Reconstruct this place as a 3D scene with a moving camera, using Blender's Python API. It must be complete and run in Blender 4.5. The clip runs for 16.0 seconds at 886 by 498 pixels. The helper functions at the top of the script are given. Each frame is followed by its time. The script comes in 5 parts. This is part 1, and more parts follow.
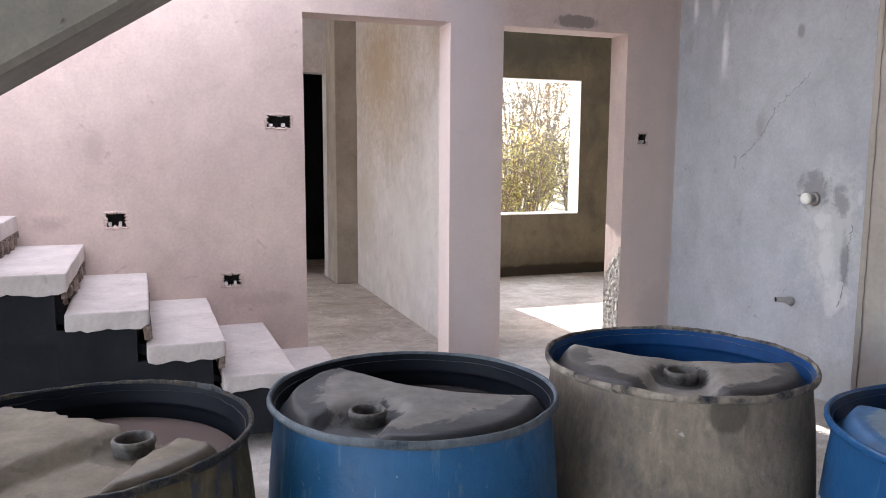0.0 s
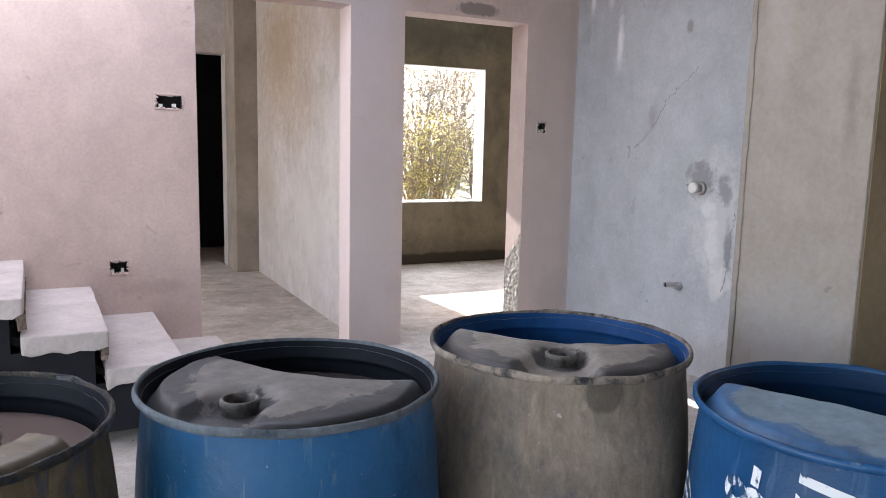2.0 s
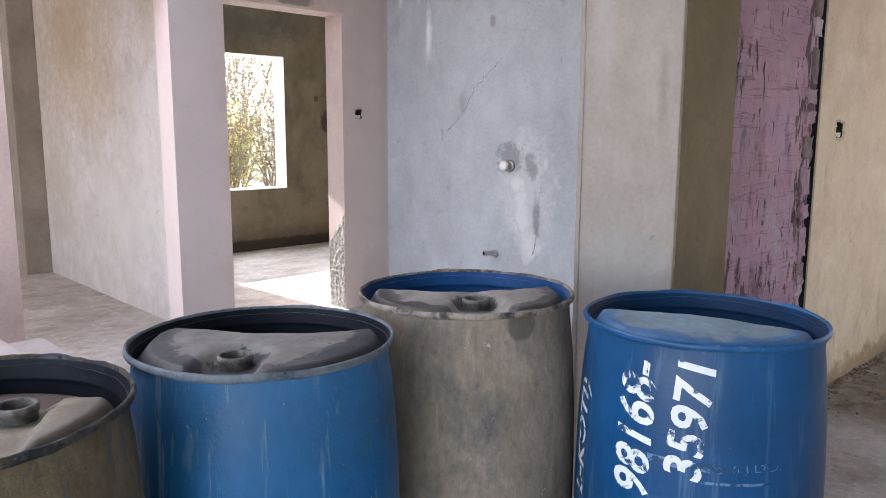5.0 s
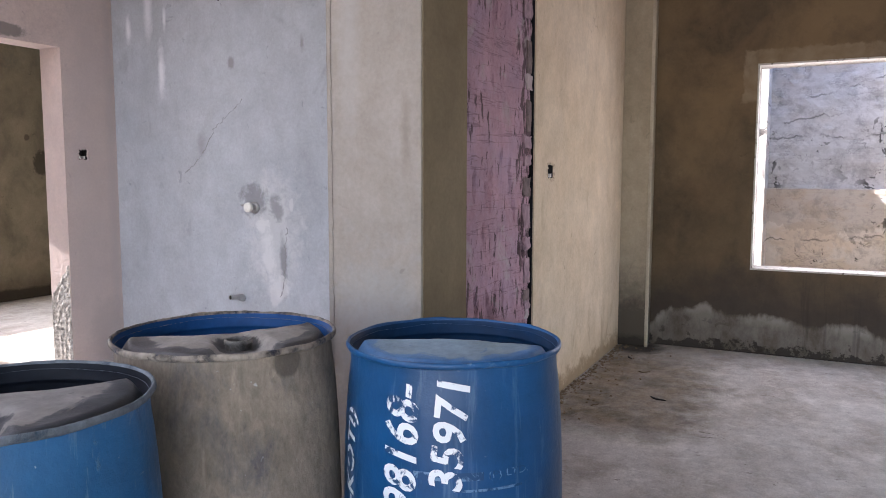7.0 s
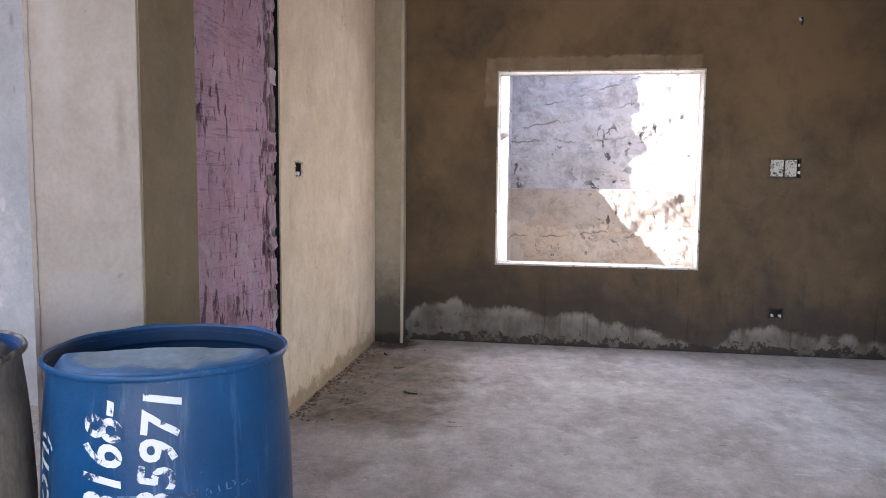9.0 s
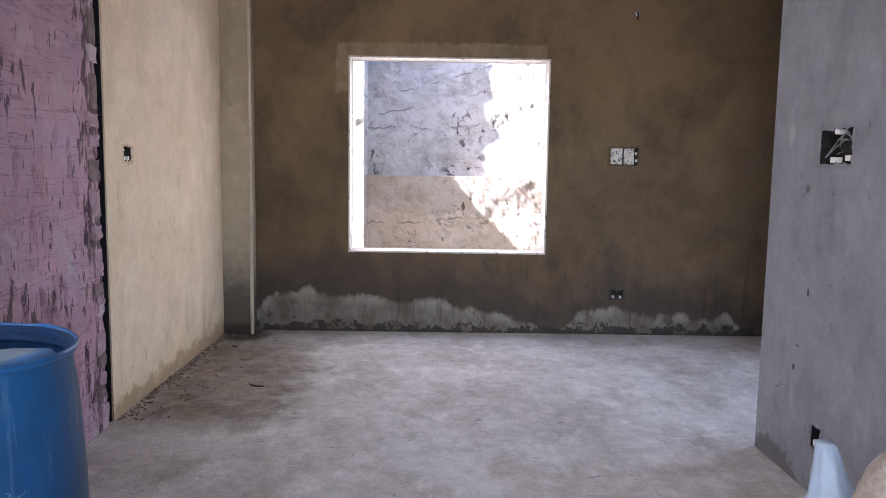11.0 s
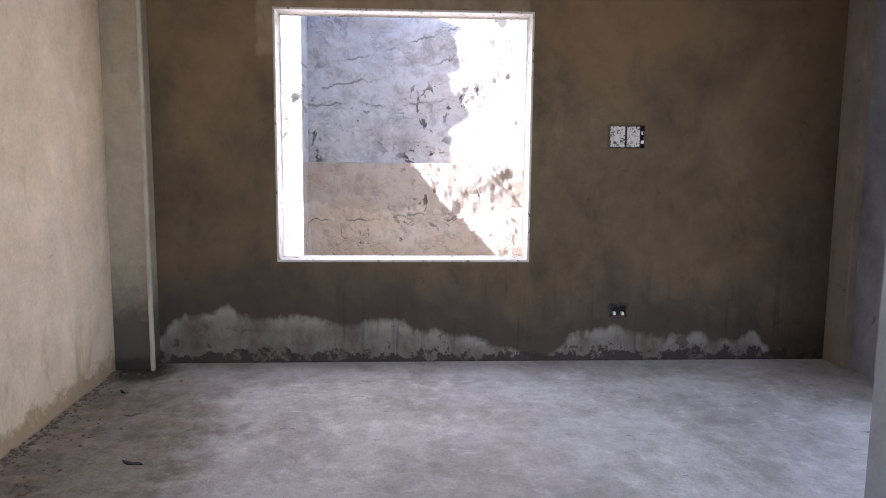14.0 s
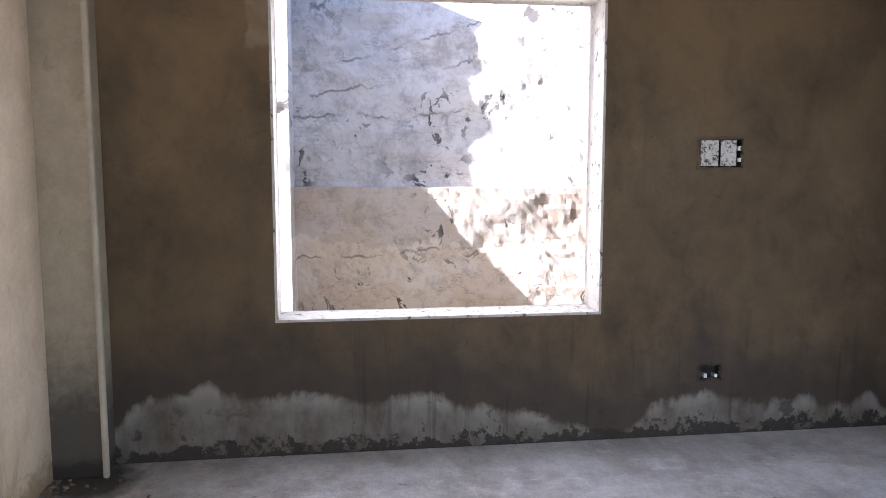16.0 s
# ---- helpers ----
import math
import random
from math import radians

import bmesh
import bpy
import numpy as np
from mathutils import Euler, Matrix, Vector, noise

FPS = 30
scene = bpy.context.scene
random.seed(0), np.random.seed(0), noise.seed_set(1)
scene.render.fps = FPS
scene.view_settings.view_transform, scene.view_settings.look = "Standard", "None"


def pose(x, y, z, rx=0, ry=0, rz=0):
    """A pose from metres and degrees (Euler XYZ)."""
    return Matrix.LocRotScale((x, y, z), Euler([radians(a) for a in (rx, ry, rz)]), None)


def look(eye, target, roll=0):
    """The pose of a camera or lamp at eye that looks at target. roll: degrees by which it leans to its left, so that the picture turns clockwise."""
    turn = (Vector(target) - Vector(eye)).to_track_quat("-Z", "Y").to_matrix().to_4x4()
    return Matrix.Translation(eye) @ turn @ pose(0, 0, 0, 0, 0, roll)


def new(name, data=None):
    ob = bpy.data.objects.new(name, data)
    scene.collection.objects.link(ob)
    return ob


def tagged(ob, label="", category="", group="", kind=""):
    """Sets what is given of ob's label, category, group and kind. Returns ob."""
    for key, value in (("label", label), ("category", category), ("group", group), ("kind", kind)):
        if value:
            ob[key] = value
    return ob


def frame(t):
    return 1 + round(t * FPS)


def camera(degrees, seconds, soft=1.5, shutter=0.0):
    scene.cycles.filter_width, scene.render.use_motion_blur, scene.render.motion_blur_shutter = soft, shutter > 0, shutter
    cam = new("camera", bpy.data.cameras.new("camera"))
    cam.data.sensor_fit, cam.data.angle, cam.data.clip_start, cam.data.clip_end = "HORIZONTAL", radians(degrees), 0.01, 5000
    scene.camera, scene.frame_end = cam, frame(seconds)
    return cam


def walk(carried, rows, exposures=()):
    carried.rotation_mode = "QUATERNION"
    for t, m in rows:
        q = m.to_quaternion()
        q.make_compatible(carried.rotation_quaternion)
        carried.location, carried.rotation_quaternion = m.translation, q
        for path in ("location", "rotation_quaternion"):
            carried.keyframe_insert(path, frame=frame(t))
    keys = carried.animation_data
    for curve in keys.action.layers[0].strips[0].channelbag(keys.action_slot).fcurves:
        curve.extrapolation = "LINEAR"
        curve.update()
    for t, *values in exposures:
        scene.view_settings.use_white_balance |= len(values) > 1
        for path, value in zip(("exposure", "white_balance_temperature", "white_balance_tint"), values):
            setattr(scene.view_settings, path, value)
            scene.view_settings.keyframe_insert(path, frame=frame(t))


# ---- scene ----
cam = camera(61.1, 16.0, soft=0.95)
PATH = [
    (0, (0.028, 0.007, 1.332), (0.701, 1.874, 1.08), 0.3),
    (0.5, (0.039, 0.005, 1.329), (0.774, 1.85, 1.087), 0.5),
    (1, (0.047, 0.002, 1.328), (0.86, 1.811, 1.073), 1.1),
    (1.5, (0.059, -0.007, 1.322), (0.904, 1.786, 1.056), 1.2),
    (2, (0.089, 0.009, 1.319), (0.981, 1.777, 1.04), 1.3),
    (2.5, (0.108, 0.022, 1.309), (1.067, 1.753, 1.022), 1.3),
    (3, (-0.007, 0.053, 1.324), (1.08, 1.71, 1.054), 1.5),
    (5.5, (-0.395, -0.043, 1.306), (1.082, 1.28, 1.045), 0.6),
    (6, (-0.451, 0.016, 1.312), (1.164, 1.186, 1.152), 0.7),
    (6.5, (-0.467, 0.02, 1.305), (1.23, 1.065, 1.132), 0.2),
    (7, (-0.425, -0.036, 1.303), (1.356, 0.853, 1.108), 0.1),
    (7.5, (-0.4, -0.062, 1.294), (1.438, 0.699, 1.087), -0.4),
    (8, (-0.388, -0.079, 1.298), (1.482, 0.598, 1.09), -0.6),
    (8.5, (-0.368, -0.105, 1.293), (1.558, 0.395, 1.091), -0.1),
    (9, (-0.335, -0.124, 1.291), (1.631, 0.189, 1.101), 0.6),
    (9.5, (-0.346, -0.167, 1.297), (1.637, -0.001, 1.1), 1.0),
    (10.0, (-0.325, -0.185, 1.291), (1.665, -0.140, 1.094), 1.05),
    (10.2, (-0.335, -0.228, 1.297), (1.655, -0.21, 1.092), 1.0),
    (12.5, (0.138, -0.288, 1.278), (2.121, -0.391, 1.043), 1.0),
    (13, (0.4, -0.283, 1.289), (2.376, -0.486, 1.057), 0.5),
    (13.5, (0.685, -0.356, 1.257), (2.664, -0.532, 1.021), -0.8),
    (14, (0.962, -0.347, 1.279), (2.942, -0.46, 1.024), 0.5),
    (14.5, (1.23, -0.223, 1.292), (3.214, -0.275, 1.039), 0.7),
    (15, (1.547, -0.135, 1.244), (3.531, -0.181, 1.002), 1.2),
    (15.5, (1.81, 0.0, 1.234), (3.796, -0.061, 0.998), 1.7),
    (16, (2.069, 0.096, 1.304), (4.04, -0.175, 1.094), -0.0),
]
walk(cam, [(t, look(eye, target, roll)) for t, eye, target, roll in PATH],
     [(0.0, 3.26, 6450, 16), (3.0, 3.36, 6350, 15), (6.2, 3.56, 6300, 17), (7.5, 3.36, 6350, 19), (8.5, 3.46, 6350, 19), (9.5, 3.6, 6200, 20), (13.0, 3.52, 6050, 20), (16.0, 3.44, 6000, 17)])

# ---- world and light ----
SUN_WAY = Vector((0.05, -1.0, -0.43))
world = bpy.data.worlds.new("sky")
scene.world = world
world.use_nodes = True
sky = world.node_tree.nodes.new("ShaderNodeTexSky")
sky.sky_type, sky.sun_disc = "NISHITA", False
sky.sun_elevation, sky.sun_rotation = radians(23.3), radians(-2.9)
back = world.node_tree.nodes["Background"]
back.inputs[1].default_value = 0.1
world.node_tree.links.new(sky.outputs[0], back.inputs[0])

sun = new("sun", bpy.data.lights.new("sun", "SUN"))
sun.data.energy, sun.data.angle, sun.data.color = 3.6, radians(0.5), (1.0, 0.95, 0.88)
sun.matrix_world = look((0, 0, 6), Vector((0, 0, 6)) + SUN_WAY)


def sky_opening(name, eye, target, w, h, watts, color):
    """Light of the sky in an open side of the building."""
    la = new(name, bpy.data.lights.new(name, "AREA"))
    la.data.shape, la.data.size, la.data.size_y = "RECTANGLE", w, h
    la.data.energy, la.data.color = watts, color
    la.matrix_world = look(eye, target)
    return la


sky_opening("side_opening_light", (-4.95, -0.4, 1.5), (0, -0.2, 1.2), 5.6, 2.7, 19, (0.97, 0.97, 1.0))
sky_opening("east_window_light", (5.64, -0.37, 1.36), (0, -0.37, 1.1), 1.4, 1.36, 2.3, (0.98, 0.965, 1.0))
sky_opening("garden_window_light", (3.5, 7.58, 1.4), (3.5, 0, 0.9), 1.5, 1.36, 6.0, (0.95, 0.98, 1.0))
sky_opening("south_door_light", (3.75, -3.22, 1.1), (3.75, 0, 1.1), 1.0, 2.0, 0.75, (0.97, 0.97, 1.0))
sky_opening("stairwell_light", (-0.7, 3.3, 3.08), (-0.7, 3.3, 0), 3.4, 1.9, 9.6, (1.0, 0.95, 0.94))
sky_opening("passage_window_light", (-2.72, 6.2, 1.4), (0, 6.2, 1.2), 1.5, 1.3, 10, (1.0, 0.96, 0.94))



# ---- materials ----
def grid_mat(name, rough=0.9, metal=0.0):
    m = bpy.data.materials.new(name)
    m.use_nodes = True
    nt = m.node_tree
    b = nt.nodes["Principled BSDF"]
    b.inputs["Roughness"].default_value, b.inputs["Metallic"].default_value = rough, metal
    return m, nt, b


def coords(nt, scale=(1, 1, 1), offset=(0, 0, 0)):
    c = nt.nodes.new("ShaderNodeTexCoord")
    mp = nt.nodes.new("ShaderNodeMapping")
    mp.inputs["Scale"].default_value, mp.inputs["Location"].default_value = scale, offset
    nt.links.new(c.outputs["Object"], mp.inputs[0])
    return mp.outputs[0]


def noisy(nt, vec, scale, detail=4.0, rough=0.55, warp=0.0):
    n = nt.nodes.new("ShaderNodeTexNoise")
    n.inputs["Scale"].default_value, n.inputs["Detail"].default_value = scale, detail
    n.inputs["Roughness"].default_value, n.inputs["Distortion"].default_value = rough, warp
    nt.links.new(vec, n.inputs["Vector"])
    return n.outputs["Fac"]


def ramp(nt, fac, *stops):
    r = nt.nodes.new("ShaderNodeValToRGB")
    el = r.color_ramp.elements
    while len(el) < len(stops):
        el.new(0.5)
    for e, (p, c) in zip(el, stops):
        e.position = p
        e.color = (c, c, c, 1) if isinstance(c, (int, float)) else (*c, 1)
    nt.links.new(fac, r.inputs[0])
    return r.outputs[0]


def blend(nt, fac, a, b, mode="MIX"):
    x = nt.nodes.new("ShaderNodeMix")
    x.data_type, x.blend_type = "RGBA", mode
    for socket, v in ((x.inputs[0], fac), (x.inputs[6], a), (x.inputs[7], b)):
        if isinstance(v, (int, float)):
            socket.default_value = v
        elif isinstance(v, tuple):
            socket.default_value = (*v, 1)
        else:
            nt.links.new(v, socket)
    return x.outputs[2]


def calc(nt, op, a, b=0.0, c=0.0):
    x = nt.nodes.new("ShaderNodeMath")
    x.operation = op
    for socket, v in zip(x.inputs, (a, b, c)):
        if isinstance(v, (int, float)):
            socket.default_value = v
        else:
            nt.links.new(v, socket)
    return x.outputs[0]


def axis(nt, vec, k):
    x = nt.nodes.new("ShaderNodeSeparateXYZ")
    nt.links.new(vec, x.inputs[0])
    return x.outputs[k]


def relief(nt, bsdf, height, strength=0.4, distance=0.01):
    b = nt.nodes.new("ShaderNodeBump")
    b.inputs["Strength"].default_value, b.inputs["Distance"].default_value = strength, distance
    nt.links.new(height, b.inputs["Height"])
    nt.links.new(b.outputs[0], bsdf.inputs["Normal"])


def plaster(name, c1, c2, stain, stain_amount=0.5, seed=0.0, spots=0.35, bump=0.25, cloudy=0.16):
    """Trowelled cement plaster: broad tone changes, mottling, pits and fine grain."""
    m, nt, b = grid_mat(name, 0.92)
    b.inputs["Specular IOR Level"].default_value = 0.15
    v = coords(nt, (1, 1, 1), (seed, seed * 1.7, seed * 0.6))
    tall = coords(nt, (1.5, 1.5, 0.9), (seed, 3 + seed, 0))
    broad = ramp(nt, noisy(nt, v, 0.9, 5, 0.6, 0.4), (0.34, 0.0), (0.66, 1.0))
    col = blend(nt, broad, c1, c2)
    mott = ramp(nt, noisy(nt, tall, 2.6, 6, 0.62, 0.7), (0.42, 0.0), (0.72, 1.0))
    col = blend(nt, calc(nt, "MULTIPLY", mott, stain_amount), col, stain)
    cloud = ramp(nt, noisy(nt, v, 4.5, 9, 0.72, 0.25), (0.3, 1 - cloudy * 1.2), (0.7, 1 + cloudy * 0.8))
    col = blend(nt, 1.0, col, cloud, "MULTIPLY")
    pits = ramp(nt, noisy(nt, v, 11, 3, 0.45, 1.2), (0.70, 0.0), (0.76, 1.0))
    col = blend(nt, calc(nt, "MULTIPLY", pits, spots), col, tuple(x * 0.42 for x in stain))
    dab = ramp(nt, noisy(nt, coords(nt, (1, 1, 0.6), (seed, 7, seed)), 7.5, 3, 0.5, 0.6), (0.66, 0.0), (0.76, 1.0))
    col = blend(nt, calc(nt, "MULTIPLY", dab, spots), col, tuple(x * 0.72 for x in stain))
    grain = noisy(nt, v, 60, 6, 0.75)
    col = blend(nt, 1.0, col, ramp(nt, grain, (0.25, 0.88), (0.75, 1.10)), "MULTIPLY")
    nt.links.new(col, b.inputs["Base Color"])
    h = calc(nt, "ADD", calc(nt, "MULTIPLY", noisy(nt, v, 9, 5, 0.55, 0.5), 1.0), calc(nt, "MULTIPLY", grain, 0.05))
    h = calc(nt, "SUBTRACT", h, calc(nt, "MULTIPLY", pits, 0.35))
    relief(nt, b, h, bump, 0.012)
    return m, nt, b, col


def blotch(nt, k, ca, cb, ra, rb, seed=0.0, rag=0.8, soft=0.12):
    """Mask of a ragged patch at (ca, cb) along axis k (0: x, 1: y) and z."""
    v = coords(nt)
    a = calc(nt, "MULTIPLY_ADD", axis(nt, v, k), 1 / ra, -ca / ra)
    b = calc(nt, "MULTIPLY_ADD", axis(nt, v, 2), 1 / rb, -cb / rb)
    d = calc(nt, "SQRT", calc(nt, "ADD", calc(nt, "MULTIPLY", a, a), calc(nt, "MULTIPLY", b, b)))
    n = noisy(nt, coords(nt, (1, 1, 1), (seed, 0, seed)), 13, 6, 0.72, 0.5)
    d = calc(nt, "ADD", d, calc(nt, "MULTIPLY_ADD", n, rag * 2, -rag))
    return ramp(nt, calc(nt, "MULTIPLY", d, 0.5), (0.5 - soft, 1.0), (0.5, 0.0))


def marked(made, marks):
    """Adds patches (axis, centre, size, colour, amount, ...) to a plaster."""
    m, nt, b, col = made
    for k, ca, cb, ra, rb, color, amount, *more in marks:
        col = blend(nt, calc(nt, "MULTIPLY", blotch(nt, k, ca, cb, ra, rb, ca * 3 + cb, *more), amount), col, color)
    nt.links.new(col, b.inputs["Base Color"])
    return m


M_PINK = marked(plaster("pink_plaster", (0.605, 0.483, 0.435), (0.665, 0.54, 0.485), (0.49, 0.385, 0.355), 0.5, 1.0, 0.25, 0.25, 0.09), [
    (0, 2.55, 2.185, 0.19, 0.042, (0.22, 0.19, 0.17), 0.85), (0, 3.2, 0.2, 0.16, 0.30, (0.34, 0.30, 0.27), 0.6, 0.8, 0.3),
    (0, 0.95, 1.9, 0.5, 0.5, (0.47, 0.36, 0.33), 0.25, 1.0, 0.35), (0, -0.35, 1.35, 0.06, 0.12, (0.42, 0.33, 0.31), 0.5, 0.8, 0.3),
    (0, -0.6, 0.95, 0.10, 0.06, (0.36, 0.27, 0.25), 0.5, 1.0, 0.3), (0, 0.5, 0.48, 0.25, 0.05, (0.36, 0.27, 0.25), 0.35, 1.0, 0.3),
    (0, 1.80, 1.2, 0.30, 3.0, (0.58, 0.525, 0.53), 0.7, 0.3, 0.3), (0, 3.15, 1.0, 0.32, 3.0, (0.50, 0.435, 0.42), 0.6, 0.3, 0.3),
    (0, 3.3, 1.2, 0.06, 3.0, (0.44, 0.40, 0.39), 0.5, 0.4, 0.4), (0, 0.2, 2.6, 1.5, 0.5, (0.54, 0.46, 0.44), 0.5, 0.8, 0.4)])
M_BLUE = marked(plaster("blue_grey_plaster", (0.395, 0.42, 0.455), (0.445, 0.467, 0.50), (0.325, 0.33, 0.345), 0.45, 5.0, 0.35, 0.3, 0.11), [
    (1, 3.05, 0.92, 0.26, 0.42, (0.56, 0.565, 0.57), 0.6, 1.3, 0.3), (1, 3.20, 1.15, 0.13, 0.12, (0.20, 0.20, 0.21), 0.75, 1.3, 0.25),
    (1, 3.02, 1.10, 0.06, 0.10, (0.22, 0.22, 0.23), 0.7, 1.3, 0.25), (1, 2.97, 0.74, 0.035, 0.24, (0.21, 0.21, 0.22), 0.75, 0.9, 0.3), (1, 2.90, 1.12, 0.02, 0.04, (0.60, 0.60, 0.60), 0.5),
    (1, 3.09, 0.78, 0.06, 0.20, (0.66, 0.66, 0.66), 0.6, 1.3, 0.25), (1, 3.0, 0.60, 0.08, 0.10, (0.68, 0.68, 0.68), 0.6, 1.3, 0.25), (1, 3.14, 0.98, 0.07, 0.06, (0.66, 0.66, 0.66), 0.6, 1.4, 0.2),
    (1, 3.97, 2.0, 0.040, 0.22, (0.74, 0.75, 0.77), 0.85, 0.7, 0.4), (1, 4.08, 2.45, 0.05, 0.30, (0.72, 0.73, 0.75), 0.8, 0.6, 0.4), (1, 4.27, 2.30, 0.030, 0.12, (0.74, 0.75, 0.77), 0.9, 0.6, 0.4), (1, 3.93, 2.34, 0.02, 0.10, (0.74, 0.75, 0.77), 0.8, 0.6, 0.4),
    (1, 3.0, 2.85, 1.1, 0.52, (0.30, 0.27, 0.255), 0.85, 0.4, 0.45), (1, 4.3, 2.8, 0.5, 0.35, (0.33, 0.32, 0.34), 0.7, 0.5, 0.45),
    (1, 3.36, 2.02, 0.03, 0.05, (0.22, 0.21, 0.21), 0.7, 0.8, 0.3), (1, 2.8, 2.1, 0.02, 0.06, (0.24, 0.23, 0.23), 0.7, 0.8, 0.3), (1, 3.63, 1.50, 0.05, 0.13, (0.27, 0.27, 0.28), 0.55, 1.1, 0.4),
    (1, 3.04, 0.54, 0.05, 0.08, (0.60, 0.60, 0.60), 0.6), (1, 3.0, 0.12, 0.6, 0.16, (0.30, 0.28, 0.26), 0.4, 1.0, 0.4)])
M_BEIGE = marked(plaster("beige_plaster", (0.262, 0.23, 0.20), (0.318, 0.286, 0.258), (0.21, 0.18, 0.15), 0.5, 9.0, 0.3, 0.25, 0.12), [
    (1, 1.36, 2.28, 0.14, 0.22, (0.175, 0.145, 0.11), 0.7, 1.0, 0.4), (1, 1.25, 2.05, 0.08, 0.16, (0.19, 0.155, 0.12), 0.6, 1.0, 0.4), (1, 1.20, 1.45, 0.025, 0.17, (0.19, 0.165, 0.14), 0.6, 0.9, 0.4),
    (1, 1.16, 2.45, 0.03, 0.2, (0.42, 0.40, 0.38), 0.7, 0.8, 0.3), (1, 1.32, 0.75, 0.25, 0.35, (0.33, 0.335, 0.34), 0.6, 0.9, 0.45), (1, 1.42, 1.75, 0.06, 0.4, (0.35, 0.335, 0.32), 0.5, 0.9, 0.45)])
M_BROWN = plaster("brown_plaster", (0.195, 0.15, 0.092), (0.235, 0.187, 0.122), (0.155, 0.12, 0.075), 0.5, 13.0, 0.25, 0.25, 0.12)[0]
M_GREY = marked(plaster("grey_plaster", (0.285, 0.29, 0.31), (0.345, 0.35, 0.37), (0.20, 0.205, 0.22), 0.7, 17.0, 0.6, 0.35, 0.2), [
    (0, 2.95, 0.0, 0.30, 0.10, (0.12, 0.115, 0.11), 0.8), (0, 2.72, 0.80, 0.012, 0.022, (0.07, 0.07, 0.07), 0.9, 0.5), (0, 2.80, 0.47, 0.012, 0.016, (0.08, 0.08, 0.08), 0.9, 0.5),
    (0, 2.78, 1.22, 0.02, 0.02, (0.13, 0.12, 0.11), 0.8, 0.6), (0, 2.84, 0.38, 0.03, 0.07, (0.24, 0.24, 0.25), 0.7), (0, 2.68, 0.42, 0.03, 0.09, (0.25, 0.25, 0.26), 0.7),
    (0, 2.95, 1.45, 0.03, 0.05, (0.46, 0.44, 0.42), 0.6)])
# Warm light high on the passage wall is painted as ochre-brown patches.
M_HALL = marked(plaster("hall_plaster", (0.49, 0.465, 0.445), (0.54, 0.53, 0.535), (0.42, 0.385, 0.34), 0.5, 21.0, 0.3), [
    (1, 6.6, 2.1, 1.5, 1.1, (0.33, 0.255, 0.165), 0.85, 0.7, 0.45), (1, 5.0, 2.3, 0.5, 0.5, (0.36, 0.30, 0.22), 0.7, 0.8, 0.45), (1, 7.2, 0.9, 0.5, 0.7, (0.38, 0.33, 0.26), 0.6, 0.9, 0.45), (1, 5.6, 0.7, 0.9, 0.6, (0.50, 0.49, 0.47), 0.5, 0.8, 0.4)])
M_ROOM2 = marked(plaster("olive_plaster", (0.185, 0.165, 0.12), (0.245, 0.22, 0.165), (0.10, 0.092, 0.07), 0.7, 25.0, 0.4), [
    (0, 4.88, 1.42, 0.11, 0.15, (0.05, 0.045, 0.035), 0.85), (0, 4.72, 1.69, 0.035, 0.04, (0.06, 0.05, 0.04), 0.7), (0, 4.6, 0.30, 0.5, 0.2, (0.29, 0.25, 0.18), 0.5, 1.0, 0.35),
    (0, 4.2, 0.0, 2.6, 0.42, (0.085, 0.072, 0.052), 0.7, 0.35, 0.4), (0, 4.2, 0.02, 2.4, 0.11, (0.04, 0.036, 0.03), 0.9, 0.35, 0.12), (0, 3.4, 2.45, 1.4, 0.25, (0.10, 0.105, 0.095), 0.7, 0.7, 0.3)])
M_CONC = plaster("rough_concrete", (0.40, 0.40, 0.39), (0.47, 0.46, 0.44), (0.28, 0.27, 0.26), 0.5, 29.0, 0.4, 0.6)[0]
M_STEP = plaster("step_cement", (0.54, 0.49, 0.475), (0.60, 0.55, 0.53), (0.46, 0.42, 0.41), 0.4, 33.0, 0.3)[0]
M_SOFFIT = plaster("soffit_cement", (0.22, 0.21, 0.18), (0.28, 0.27, 0.22), (0.15, 0.15, 0.14), 0.6, 37.0, 0.5, 0.6)[0]
# Near-black cement: the shade of hollows is painted into its colour.
M_SHADE = plaster("shade_black_cement", (0.016, 0.017, 0.022), (0.024, 0.025, 0.030), (0.011, 0.012, 0.015), 0.5, 41.0, 0.3)[0]
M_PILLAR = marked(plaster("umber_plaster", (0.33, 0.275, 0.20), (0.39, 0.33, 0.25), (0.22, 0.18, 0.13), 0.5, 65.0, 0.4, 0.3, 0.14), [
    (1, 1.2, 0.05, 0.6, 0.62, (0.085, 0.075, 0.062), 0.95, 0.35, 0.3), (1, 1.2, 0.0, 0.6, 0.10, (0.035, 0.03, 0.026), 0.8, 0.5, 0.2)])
M_PIER = plaster("brown_grey_pier_plaster", (0.29, 0.255, 0.215), (0.36, 0.325, 0.28), (0.20, 0.17, 0.14), 0.6, 73.0, 0.4)[0]
M_CEIL = plaster("ceiling_concrete", (0.42, 0.41, 0.40), (0.48, 0.47, 0.45), (0.34, 0.33, 0.31), 0.4, 45.0, 0.2)[0]


